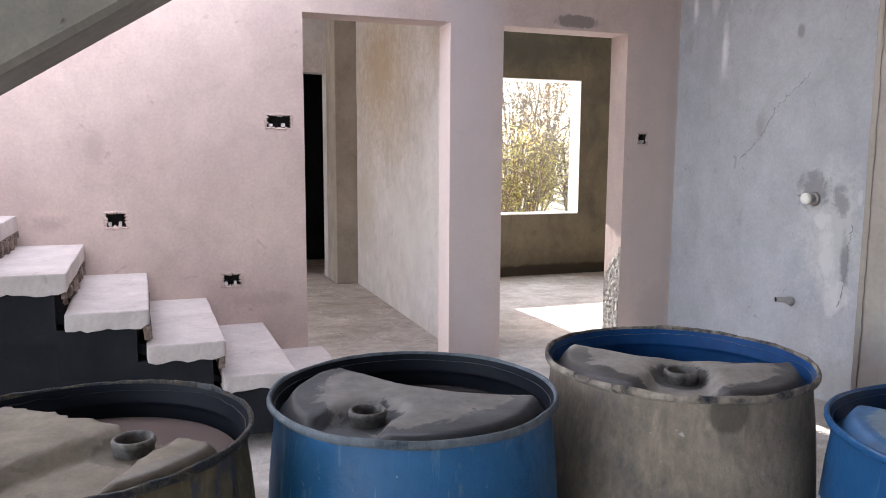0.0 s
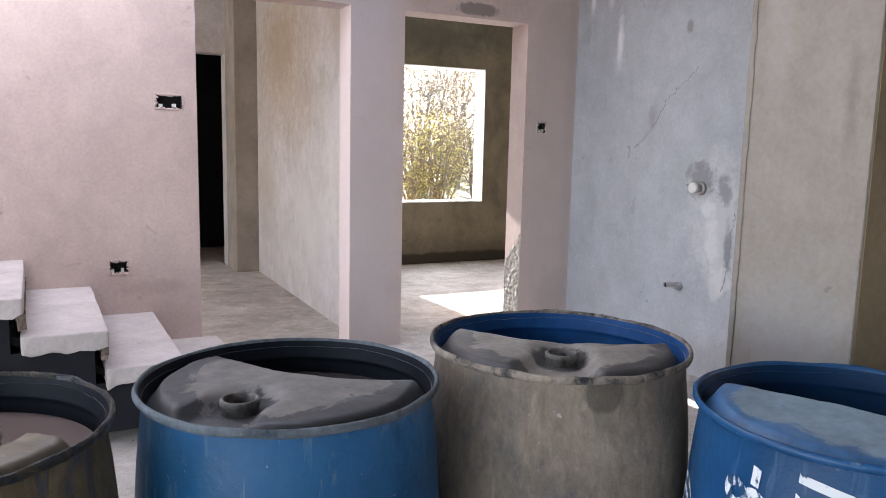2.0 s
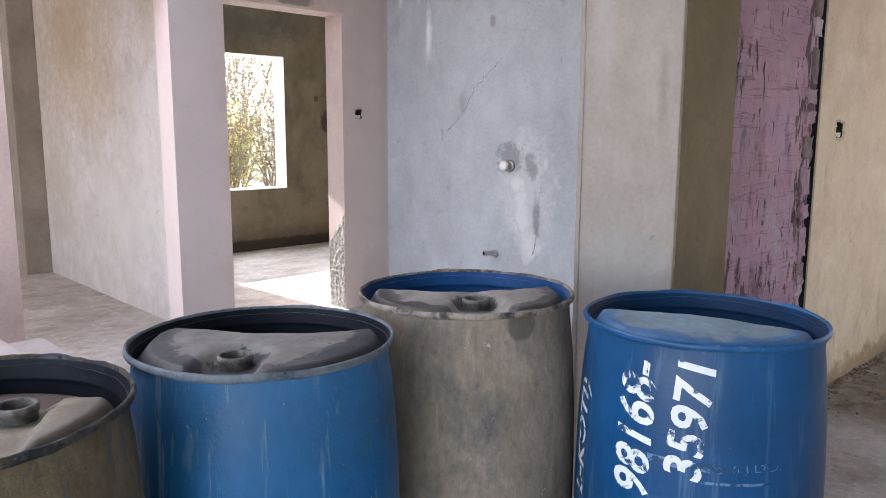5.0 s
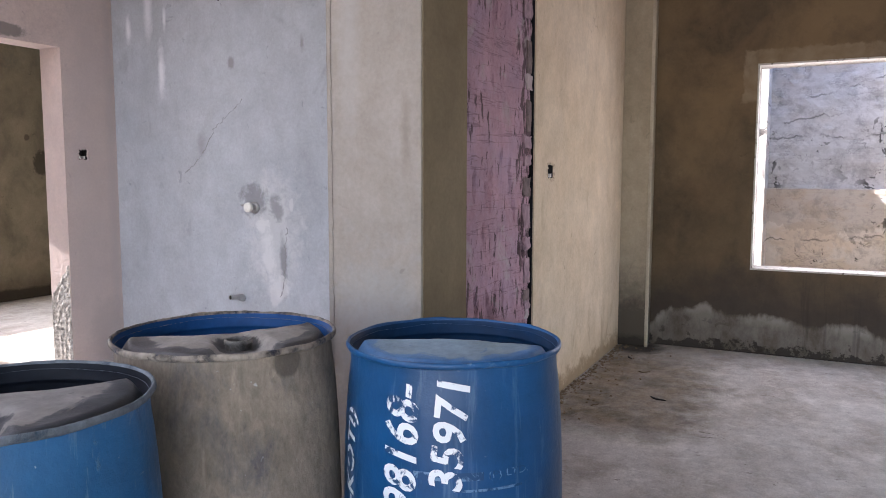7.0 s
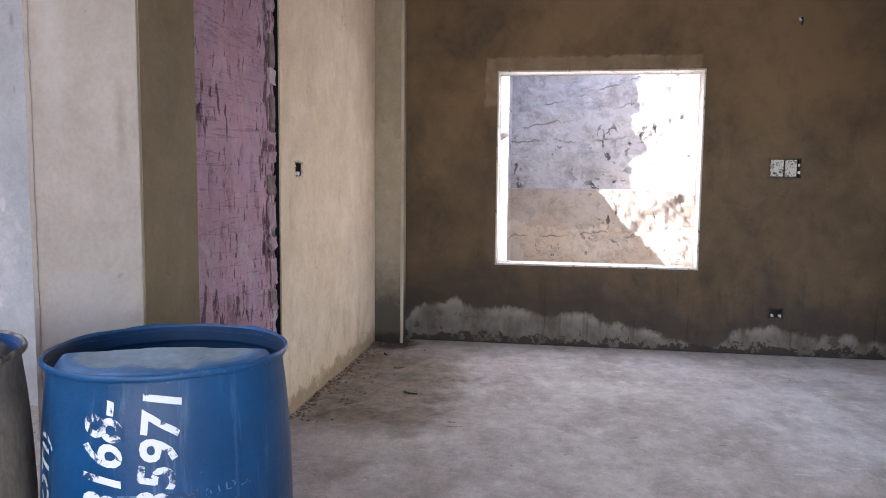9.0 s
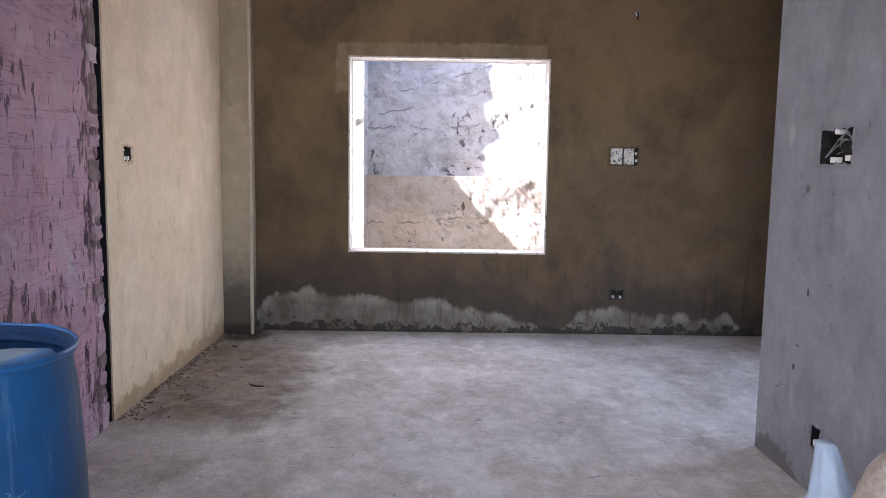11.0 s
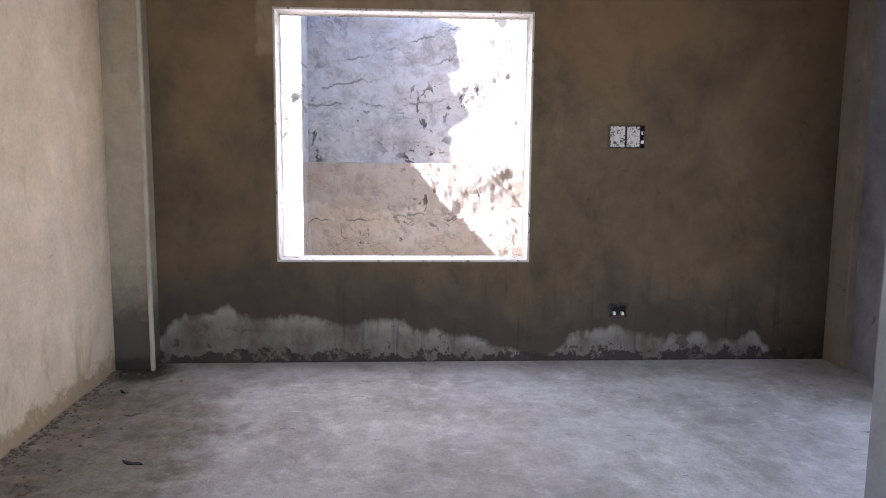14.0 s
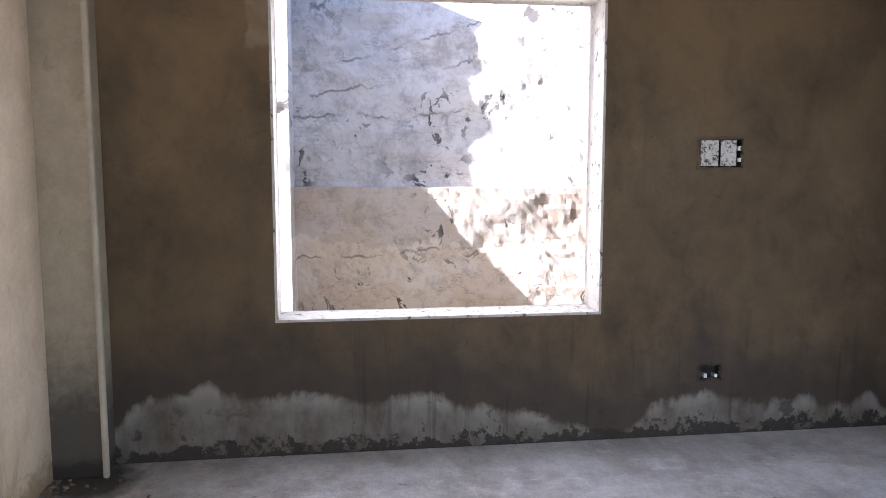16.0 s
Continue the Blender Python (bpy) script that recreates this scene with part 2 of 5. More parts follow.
def yellow_plaster():
    """Ochre plaster, scuffed and crumbling along its foot."""
    m, nt, b, col = plaster("ochre_plaster", (0.62, 0.495, 0.365), (0.70, 0.585, 0.455), (0.52, 0.40, 0.275), 0.55, 49.0, 0.35, 0.35, 0.13)
    v = coords(nt)
    z = axis(nt, v, 2)
    tint = ramp(nt, calc(nt, "ADD", z, calc(nt, "MULTIPLY_ADD", noisy(nt, coords(nt, (1, 1, 0.5)), 3.0, 5, 0.6, 0.4), 0.5, -0.25)), (0.0, 0.5), (0.45, 0.0))
    col = blend(nt, tint, col, (0.46, 0.32, 0.18))
    wob = noisy(nt, v, 9, 8, 0.75, 0.2)
    low = ramp(nt, calc(nt, "ADD", z, calc(nt, "MULTIPLY_ADD", wob, -0.45, 0.175)), (0.0, 1.0), (0.07, 0.0))
    col = blend(nt, calc(nt, "MULTIPLY", low, 0.7), col, (0.23, 0.155, 0.085))
    near = ramp(nt, z, (0.1, 1.0), (0.55, 0.0))
    scuff = ramp(nt, noisy(nt, coords(nt, (1, 1, 0.5), (5, 0, 2)), 6.5, 5, 0.65, 0.7), (0.53, 0.0), (0.66, 0.8))
    col = blend(nt, calc(nt, "MULTIPLY", scuff, near), col, (0.33, 0.25, 0.165))
    nt.links.new(col, b.inputs["Base Color"])
    return m


def damp_plaster():
    """Dark plaster of the window wall: warm bounced light painted in above, darker below the sill, a pale salt bloom
    along its foot, patched round the window head.
    """
    m, nt, b, col = plaster("dark_brown_plaster", (0.102, 0.072, 0.044), (0.155, 0.112, 0.069), (0.054, 0.042, 0.031), 0.65, 53.0, 0.35, 0.3, 0.2)
    v = coords(nt)
    y, z = axis(nt, v, 1), axis(nt, v, 2)
    # bounced light on the upper wall, painted as warm brown mottling
    warm = calc(nt, "MULTIPLY", ramp(nt, noisy(nt, coords(nt, (1, 1, 1), (0, 4, 1)), 1.6, 7, 0.62, 0.3), (0.40, 0.0), (0.60, 0.75)), ramp(nt, calc(nt, "MULTIPLY", z, 0.4), (0.4, 0.25), (0.8, 1.0)))
    col = blend(nt, warm, col, (0.195, 0.132, 0.073))
    along = calc(nt, "MULTIPLY_ADD", y, 1 / 4.2, 3.05 / 4.2)

    def u(yy):
        return (yy + 3.05) / 4.2
    tall = ramp(nt, along, (u(-2.72), 0.0), (u(-2.55), 0.20), (u(-2.45), 0.15), (u(-2.2), 0.18), (u(-2.0), 0.17), (u(-1.7), 0.25), (u(-1.4), 0.18), (u(-1.2), 0.03), (u(-1.0), 0.12),
                (u(-0.75), 0.18), (u(-0.3), 0.26), (u(0.0), 0.28), (u(0.35), 0.30), (u(0.7), 0.34), (u(0.95), 0.32), (u(1.15), 0.12))
    rag = noisy(nt, coords(nt, (1, 1, 0.6)), 5.0, 6, 0.62, 0.2)
    top = calc(nt, "ADD", tall, calc(nt, "MULTIPLY_ADD", rag, 0.22, -0.12))
    under = calc(nt, "SUBTRACT", top, z)
    bloom = ramp(nt, under, (0.0, 0.0), (0.035, 0.85), (0.12, 0.75), (0.30, 0.6))
    pale = blend(nt, ramp(nt, noisy(nt, coords(nt, (1, 1, 0.6)), 5, 8, 0.72), (0.36, 0.0), (0.62, 1.0)), (0.098, 0.083, 0.066), (0.225, 0.202, 0.176))
    holes = ramp(nt, noisy(nt, coords(nt, (1, 0.8, 1), (0, 0, 3)), 11, 4, 0.6, 0.4), (0.60, 0.0), (0.63, 1.0))
    holes = calc(nt, "MULTIPLY", holes, ramp(nt, z, (0.04, 1.0), (0.30, 0.1)))
    foot = ramp(nt, calc(nt, "ADD", z, calc(nt, "MULTIPLY_ADD", noisy(nt, v, 10, 6, 0.7), -0.40, 0.165)), (0.0, 1.0), (0.02, 0.0))
    # darker zone from the floor up towards the sill
    lower_dark = calc(nt, "SUBTRACT", calc(nt, "ADD", tall, calc(nt, "MULTIPLY_ADD", noisy(nt, v, 2.0, 6, 0.6, 0.3), 0.7, 0.05)), z)
    col = blend(nt, ramp(nt, lower_dark, (0.0, 0.0), (0.3, 0.75)), col, (0.048, 0.040, 0.036))
    col = blend(nt, bloom, col, pale)
    lip = ramp(nt, calc(nt, "ABSOLUTE", calc(nt, "SUBTRACT", under, 0.05)), (0.0, 0.45), (0.05, 0.0))
    col = blend(nt, calc(nt, "MULTIPLY", lip, ramp(nt, rag, (0.45, 0.0), (0.6, 1.0))), col, (0.30, 0.275, 0.25))
    col = blend(nt, calc(nt, "MULTIPLY", holes, 0.85), col, (0.042, 0.034, 0.028))
    col = blend(nt, calc(nt, "MULTIPLY", foot, 0.9), col, (0.036, 0.030, 0.026))
    # runs down the wall under the sill
    run = ramp(nt, noisy(nt, coords(nt, (1, 9, 0.5), (0, 2, 0)), 1.6, 4, 0.6), (0.60, 0.0), (0.68, 0.45))
    col = blend(nt, calc(nt, "MULTIPLY", run, ramp(nt, z, (0.25, 1.0), (0.62, 0.3), (0.64, 0.0))), col, (0.034, 0.028, 0.025))
    # patched strip over and beside the window head
    edge = calc(nt, "MULTIPLY_ADD", noisy(nt, v, 8, 6, 0.7), 0.10, -0.05)
    d1 = ramp(nt, calc(nt, "ADD", calc(nt, "ABSOLUTE", calc(nt, "SUBTRACT", z, 2.15)), edge), (0.045, 1.0), (0.06, 0.0))
    d2 = ramp(nt, calc(nt, "ABSOLUTE", calc(nt, "ADD", calc(nt, "ADD", y, 0.31), edge)), (0.78, 1.0), (0.80, 0.0))
    d3 = ramp(nt, calc(nt, "ADD", calc(nt, "ABSOLUTE", calc(nt, "SUBTRACT", y, 0.43)), edge), (0.04, 1.0), (0.055, 0.0))
    d4 = ramp(nt, calc(nt, "ADD", calc(nt, "ABSOLUTE", calc(nt, "SUBTRACT", z, 2.02)), edge), (0.16, 1.0), (0.19, 0.0))
    strip = calc(nt, "MAXIMUM", calc(nt, "MULTIPLY", d1, d2), calc(nt, "MULTIPLY", d3, d4))
    strip = calc(nt, "MULTIPLY", strip, ramp(nt, noisy(nt, v, 6, 6, 0.7, 0.5), (0.32, 0.15), (0.6, 0.75)))
    col = blend(nt, strip, col, (0.25, 0.19, 0.13))
    nt.links.new(col, b.inputs["Base Color"])
    return m


def hacked_plaster():
    """Mauve wash on hacked render, with dark upright gouges gathered in bands and down one margin."""
    m, nt, b, col = plaster("mauve_hacked_plaster", (0.42, 0.25, 0.305), (0.50, 0.32, 0.38), (0.34, 0.20, 0.24), 0.5, 57.0, 0.15, 0.5, 0.2)
    v = coords(nt)
    x = axis(nt, v, 0)
    wash = ramp(nt, noisy(nt, coords(nt, (1, 1, 1), (3, 0, 6)), 2.2, 5, 0.6, 0.3), (0.45, 0.0), (0.65, 0.6))
    col = blend(nt, wash, col, (0.40, 0.31, 0.42))
    margin = ramp(nt, calc(nt, "ADD", calc(nt, "SUBTRACT", x, 2.9), calc(nt, "MULTIPLY_ADD", noisy(nt, v, 4, 4, 0.6), 0.2, -0.1)), (0.12, 0.0), (0.26, 0.10))
    band = ramp(nt, noisy(nt, coords(nt, (1.6, 1, 1), (0, 0, 4)), 2.6, 4, 0.55), (0.45, 0.0), (0.62, 0.09))
    g = calc(nt, "ADD", calc(nt, "ADD", noisy(nt, coords(nt, (15.0, 15.0, 3.2), (2, 0, 0)), 2.2, 6, 0.66, 0.5), margin), band)
    cut = ramp(nt, g, (0.61, 0.0), (0.64, 1.0))
    col = blend(nt, calc(nt, "MULTIPLY", cut, 0.85), col, (0.085, 0.058, 0.062))
    lay = noisy(nt, coords(nt, (0.6, 0.6, 9.0)), 1.7, 4, 0.6, 0.4)
    line = ramp(nt, calc(nt, "ABSOLUTE", calc(nt, "SUBTRACT", lay, 0.5)), (0.0, 0.5), (0.016, 0.0))
    col = blend(nt, line, col, (0.14, 0.085, 0.10))
    pale = ramp(nt, noisy(nt, coords(nt, (1, 1, 1), (9, 0, 0)), 4.4, 6, 0.65, 0.7), (0.56, 0.0), (0.64, 0.6))
    col = blend(nt, pale, col, (0.44, 0.38, 0.39))
    nt.links.new(col, b.inputs["Base Color"])
    relief(nt, b, calc(nt, "SUBTRACT", noisy(nt, coords(nt), 26, 6, 0.7), calc(nt, "MULTIPLY", cut, 0.9)), 0.8, 0.02)
    return m


def screed(name, c1, c2, c3, dirt=False):
    """Cement floor: cloudy patches, dust, trowel smears and dark scuffs."""
    m, nt, b = grid_mat(name, 0.88)
    b.inputs["Specular IOR Level"].default_value = 0.25
    v = coords(nt)
    s1 = noisy(nt, coords(nt, (0.9, 1.1, 1)), 1.1, 6, 0.6, 0.2)
    col = blend(nt, ramp(nt, s1, (0.36, 0.0), (0.62, 1.0)), c1, c2)
    s2 = ramp(nt, noisy(nt, coords(nt, (1, 1.2, 1), (4, 2, 0)), 2.6, 9, 0.7, 0.15), (0.46, 0.0), (0.64, 1.0))
    col = blend(nt, calc(nt, "MULTIPLY", s2, 0.55), col, c3)
    pale = ramp(nt, noisy(nt, coords(nt, (1, 1.2, 1), (8, 5, 0)), 4.5, 9, 0.72, 0.15), (0.52, 0.0), (0.66, 0.5))
    col = blend(nt, pale, col, tuple(min(1, x * 1.22) for x in c2))
    smear = ramp(nt, noisy(nt, coords(nt, (2.4, 1, 1), (1, 9, 0)), 7.0, 5, 0.6, 0.6), (0.60, 0.0), (0.72, 0.45))
    col = blend(nt, smear, col, tuple(min(1, x * 1.3) for x in c2))
    nick = ramp(nt, noisy(nt, coords(nt, (2.6, 1, 1)), 8, 6, 0.65, 0.9), (0.645, 0.0), (0.675, 0.75))
    nick = calc(nt, "MULTIPLY", nick, ramp(nt, noisy(nt, coords(nt, (1, 1, 1), (5, 5, 0)), 1.8, 3, 0.5), (0.42, 0.15), (0.6, 1.0)))
    col = blend(nt, nick, col, tuple(x * 0.42 for x in c3))
    if dirt:
        x, y = axis(nt, v, 0), axis(nt, v, 1)
        w = noisy(nt, coords(nt, (1.2, 1.2, 1)), 2.0, 7, 0.66, 0.2)
        reach = calc(nt, "SUBTRACT", calc(nt, "MULTIPLY_ADD", w, 1.5, 0.20), calc(nt, "SUBTRACT", 1.31, y))
        soil = ramp(nt, reach, (0.0, 0.0), (0.35, 0.75), (0.7, 0.95))
        fine = ramp(nt, noisy(nt, v, 8, 8, 0.75, 0.2), (0.35, 0.7), (0.6, 1.0))
        inroom = ramp(nt, calc(nt, "MULTIPLY", x, 0.1), (0.31, 0.0), (0.345, 1.0), (0.475, 1.0), (0.53, 0.3))
        side = ramp(nt, calc(nt, "MULTIPLY_ADD", y, 0.1, 0.5), (0.62, 1.0), (0.64, 0.0))
        soil = calc(nt, "MULTIPLY", calc(nt, "MULTIPLY", soil, fine), calc(nt, "MULTIPLY", inroom, side))
        col = blend(nt, soil, col, blend(nt, ramp(nt, noisy(nt, v, 5, 7, 0.7, 0.2), (0.4, 0.0), (0.6, 1.0)), (0.095, 0.072, 0.048), (0.21, 0.158, 0.10)))
        # dark ragged patch at the foot of the corner pillar
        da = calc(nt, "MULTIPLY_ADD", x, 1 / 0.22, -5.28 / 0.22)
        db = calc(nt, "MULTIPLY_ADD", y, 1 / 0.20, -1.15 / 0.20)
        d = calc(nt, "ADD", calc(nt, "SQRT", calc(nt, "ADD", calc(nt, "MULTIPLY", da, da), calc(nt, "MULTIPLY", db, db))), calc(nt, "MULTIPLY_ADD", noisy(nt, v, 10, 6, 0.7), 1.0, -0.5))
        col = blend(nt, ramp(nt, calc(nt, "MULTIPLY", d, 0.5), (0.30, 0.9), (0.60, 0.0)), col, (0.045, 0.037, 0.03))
    mott = ramp(nt, noisy(nt, coords(nt, (1, 1.1, 1), (3, 7, 0)), 9, 9, 0.75, 0.2), (0.34, 0.80), (0.66, 1.12))
    col = blend(nt, 1.0, col, mott, "MULTIPLY")
    grain = noisy(nt, v, 90, 5, 0.7)
    col = blend(nt, 1.0, col, ramp(nt, grain, (0.25, 0.86), (0.75, 1.12)), "MULTIPLY")
    nt.links.new(col, b.inputs["Base Color"])
    h = calc(nt, "ADD", calc(nt, "MULTIPLY", noisy(nt, v, 5, 6, 0.65, 0.2), 1.2), calc(nt, "MULTIPLY", noisy(nt, v, 26, 7, 0.75), 0.7))
    h = calc(nt, "SUBTRACT", h, calc(nt, "MULTIPLY", nick, 0.4))
    relief(nt, b, h, 0.8, 0.02)
    return m


M_YELLOW, M_DAMP, M_HACKED = yellow_plaster(), damp_plaster(), hacked_plaster()
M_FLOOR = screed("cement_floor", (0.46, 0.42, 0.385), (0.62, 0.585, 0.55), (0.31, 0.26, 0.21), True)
M_GROUND = screed("dry_soil", (0.26, 0.22, 0.15), (0.34, 0.29, 0.20), (0.20, 0.17, 0.10))


def plain(name, color, rough=0.6, metal=0.0, wear=0.12, scale=30.0):
    m, nt, b = grid_mat(name, rough, metal)
    n = noisy(nt, coords(nt), scale, 5, 0.65, 0.3)
    col = blend(nt, 1.0, color, ramp(nt, n, (0.3, 1 - wear), (0.7, 1 + wear)), "MULTIPLY")
    nt.links.new(col, b.inputs["Base Color"])
    relief(nt, b, n, 0.15, 0.004)
    return m


# Near-black: painted shade in bung and pipe, also box insides, wires, flakes.
M_HOLE = plain("hole_dark", (0.025, 0.024, 0.024), 0.7, 0.0, 0.4)
M_HOLE.node_tree.nodes["Principled BSDF"].inputs["Specular IOR Level"].default_value = 0.15
M_BOXMETAL = plain("galvanised_box", (0.34, 0.34, 0.33), 0.45, 0.6, 0.35)
M_CONDUIT = plain("white_conduit", (0.75, 0.74, 0.70), 0.5, 0.0, 0.1)
M_CHALK, _nt, _b = grid_mat("stained_white_board", 0.7)
_n = noisy(_nt, coords(_nt), 42, 5, 0.7, 0.6)
_nt.links.new(ramp(_nt, _n, (0.40, (0.07, 0.06, 0.05)), (0.47, (0.50, 0.48, 0.44)), (0.7, (0.66, 0.64, 0.60))), _b.inputs["Base Color"])
M_PVC = plain("grey_pipe_plastic", (0.34, 0.34, 0.34), 0.45)
M_STEEL = plain("dull_steel", (0.35, 0.34, 0.33), 0.4, 0.8)
M_MORTAR = plain("crumbled_mortar", (0.30, 0.28, 0.255), 0.95, 0.0, 0.75, 38)
M_CRACK = plain("crack_shade", (0.23, 0.225, 0.23), 0.95)
M_PALE_REVEAL = plain("pale_reveal", (0.78, 0.77, 0.74), 0.85, 0.0, 0.08, 40)
M_REVEAL, _nt, _b = grid_mat("chipped_reveal_cement", 0.9)
_n = noisy(_nt, coords(_nt, (1, 1, 0.6)), 26, 6, 0.72, 0.3)
_nt.links.new(ramp(_nt, _n, (0.38, (0.10, 0.08, 0.06)), (0.42, (0.40, 0.37, 0.33)), (0.7, (0.52, 0.49, 0.45))), _b.inputs["Base Color"])
relief(_nt, _b, _n, 0.4, 0.006)
M_RUBBLE = plain("rubble", (0.19, 0.14, 0.092), 0.95, 0.0, 0.35, 18)
M_BAG = plain("white_plastic", (0.48, 0.61, 0.74), 0.35, 0.0, 0.1, 12)
# Paler pillar plaster: window light on the edge is in the colour.
M_LIT_ARRIS = plaster("lit_arris_plaster", (0.44, 0.385, 0.30), (0.52, 0.46, 0.37), (0.30, 0.25, 0.19), 0.6, 69.0, 0.5)[0]
M_CRUMB = plain("brown_crumbled_mortar", (0.20, 0.155, 0.13), 0.95, 0.0, 0.6, 40)
M_SACK = plain("woven_beige_plastic", (0.42, 0.36, 0.30), 0.75, 0.0, 0.25, 60)


# ---- building helpers ----
def mesh_of(name, bm, material):
    me = bpy.data.meshes.new(name)
    bmesh.ops.recalc_face_normals(bm, faces=bm.faces)
    bm.to_mesh(me)
    bm.free()
    me.materials.append(material)
    return me


def part(name, bm, material, parent, label="", smooth=False):
    ob = new(name, mesh_of(name, bm, material))
    ob.parent = parent
    if smooth:
        for p in ob.data.polygons:
            p.use_smooth = True
    return tagged(ob, label)


def thing(name, label, category, group="", kind="", at=(0, 0, 0)):
    ob = new(name)
    ob.location = at
    return tagged(ob, label, category, group, kind)


def struct(name, bm, material, label="", category=""):
    return tagged(new(name, mesh_of(name, bm, material)), label, category, "", "structure")


def add_box(bm, x0, x1, y0, y1, z0, z1, bevel=0.0):
    vs = [bm.verts.new((x, y, z)) for x in (x0, x1) for y in (y0, y1) for z in (z0, z1)]
    fs = [(0, 1, 3, 2), (4, 6, 7, 5), (0, 4, 5, 1), (2, 3, 7, 6), (0, 2, 6, 4), (1, 5, 7, 3)]
    faces = [bm.faces.new([vs[i] for i in f]) for f in fs]
    if bevel:
        es = list({e for f in faces for e in f.edges})
        bmesh.ops.bevel(bm, geom=es, offset=bevel, segments=2, affect="EDGES", profile=0.6)
    return vs


def box(*a, bevel=0.0):
    bm = bmesh.new()
    add_box(bm, *a, bevel=bevel)
    return bm


def slab_wall(along, at, thick, u0, u1, z0, z1, holes=()):
    """A wall whose front lies at `at`, thick (signed) deep, with rectangular holes (u0, u1, z0, z1, depth or None for through)."""
    holes = [(h[0], h[1], -0.012 if h[2] == 0 else h[2], h[3], h[4]) for h in holes]
    z0 = -0.02 if z0 == 0 else z0
    us = sorted({u0, u1, *[h[0] for h in holes], *[h[1] for h in holes]})
    zs = sorted({z0, z1, *[h[2] for h in holes], *[h[3] for h in holes]})
    bm = bmesh.new()
    sgn = 1 if thick > 0 else -1

    def P(u, z, d):
        return bm.verts.new((u, at + d, z) if along == "x" else (at + d, u, z))

    def quad(*ps):
        bm.faces.new([P(*p) for p in ps])

    for ua, ub in zip(us, us[1:]):
        for za, zb in zip(zs, zs[1:]):
            um, zm = (ua + ub) / 2, (za + zb) / 2
            hit = [h for h in holes if h[0] < um < h[1] and h[2] < zm < h[3]]
            front = 0 if not hit else (None if hit[0][4] is None else sgn * hit[0][4])
            if front is not None:
                quad((ua, za, front), (ub, za, front), (ub, zb, front), (ua, zb, front))
            if not hit or hit[0][4] is not None:
                quad((ua, za, thick), (ub, za, thick), (ub, zb, thick), (ua, zb, thick))
    for h in [*holes, (u0, u1, z0, z1, None)]:
        d = thick if h[4] is None else sgn * h[4]
        quad((h[0], h[2], 0), (h[1], h[2], 0), (h[1], h[2], d), (h[0], h[2], d))
        quad((h[0], h[3], 0), (h[1], h[3], 0), (h[1], h[3], d), (h[0], h[3], d))
        quad((h[0], h[2], 0), (h[0], h[3], 0), (h[0], h[3], d), (h[0], h[2], d))
        quad((h[1], h[2], 0), (h[1], h[3], 0), (h[1], h[3], d), (h[1], h[2], d))
    bmesh.ops.remove_doubles(bm, verts=bm.verts, dist=1e-5)
    return bm


def lathe(profile, n=64):
    """A turned shape about z from (radius, height) pairs."""
    bm = bmesh.new()
    rings = [[bm.verts.new((r * math.cos(2 * math.pi * i / n), r * math.sin(2 * math.pi * i / n), z)) for i in range(n)] for r, z in profile]
    for a, b in zip(rings, rings[1:]):
        for i in range(n):
            bm.faces.new((a[i], a[(i + 1) % n], b[(i + 1) % n], b[i]))
    return bm


def tube(points, radius, n=12, caps=True):
    bm = bmesh.new()
    pts = [Vector(p) for p in points]
    rings = []
    for i, p in enumerate(pts):
        d = (pts[min(i + 1, len(pts) - 1)] - pts[max(i - 1, 0)]).normalized()
        a = d.orthogonal().normalized()
        b = d.cross(a)
        r = radius[i] if isinstance(radius, (list, tuple)) else radius
        rings.append([bm.verts.new(p + r * (math.cos(2 * math.pi * k / n) * a + math.sin(2 * math.pi * k / n) * b)) for k in range(n)])
    for a, b in zip(rings, rings[1:]):
        for k in range(n):
            bm.faces.new((a[k], a[(k + 1) % n], b[(k + 1) % n], b[k]))
    if caps:
        bm.faces.new(rings[0])
        bm.faces.new(rings[-1])
    return bm


H = 2.95      # underside of the roof slab
Y_P, X_B, Y_Y, X_W, Y_G = 4.43, 3.34, 1.31, 5.46, -1.80

# ---- setting ----
def floor_sheet():
    bm = bmesh.new()
    bmesh.ops.create_grid(bm, x_segments=1, y_segments=1, size=0.5)
    for v in bm.verts:
        v.co = Vector((-5.1 + 10.76 * (v.co.x + 0.5), -3.4 + 11.9 * (v.co.y + 0.5), 0))
    g = bmesh.ops.extrude_face_region(bm, geom=list(bm.faces))
    for v in g["geom"]:
        if isinstance(v, bmesh.types.BMVert):
            v.co.z = -0.25
    return bm


struct("floor", floor_sheet(), M_FLOOR, "bare grey cement floor with dust and smears", "floor")
def roof():
    bm = bmesh.new()
    for a in ((-5.1, 5.66, -3.4, 2.2), (-2.9, -2.5, 2.2, 4.43), (1.2, 5.66, 2.2, 4.43), (-2.9, 5.66, 4.43, 8.5)):
        add_box(bm, *a, H, H + 0.18)
    # unseen upstands, added to keep the sun out of the stair opening
    for a in ((-2.6, 1.3, 4.43, 4.63), (-2.7, -2.5, 2.1, 4.43), (1.2, 1.4, 2.1, 4.43)):
        add_box(bm, *a, H + 0.18, H + 1.1)
    return bm


struct("ceiling", roof(), M_CEIL, "bare concrete roof slab", "ceiling")

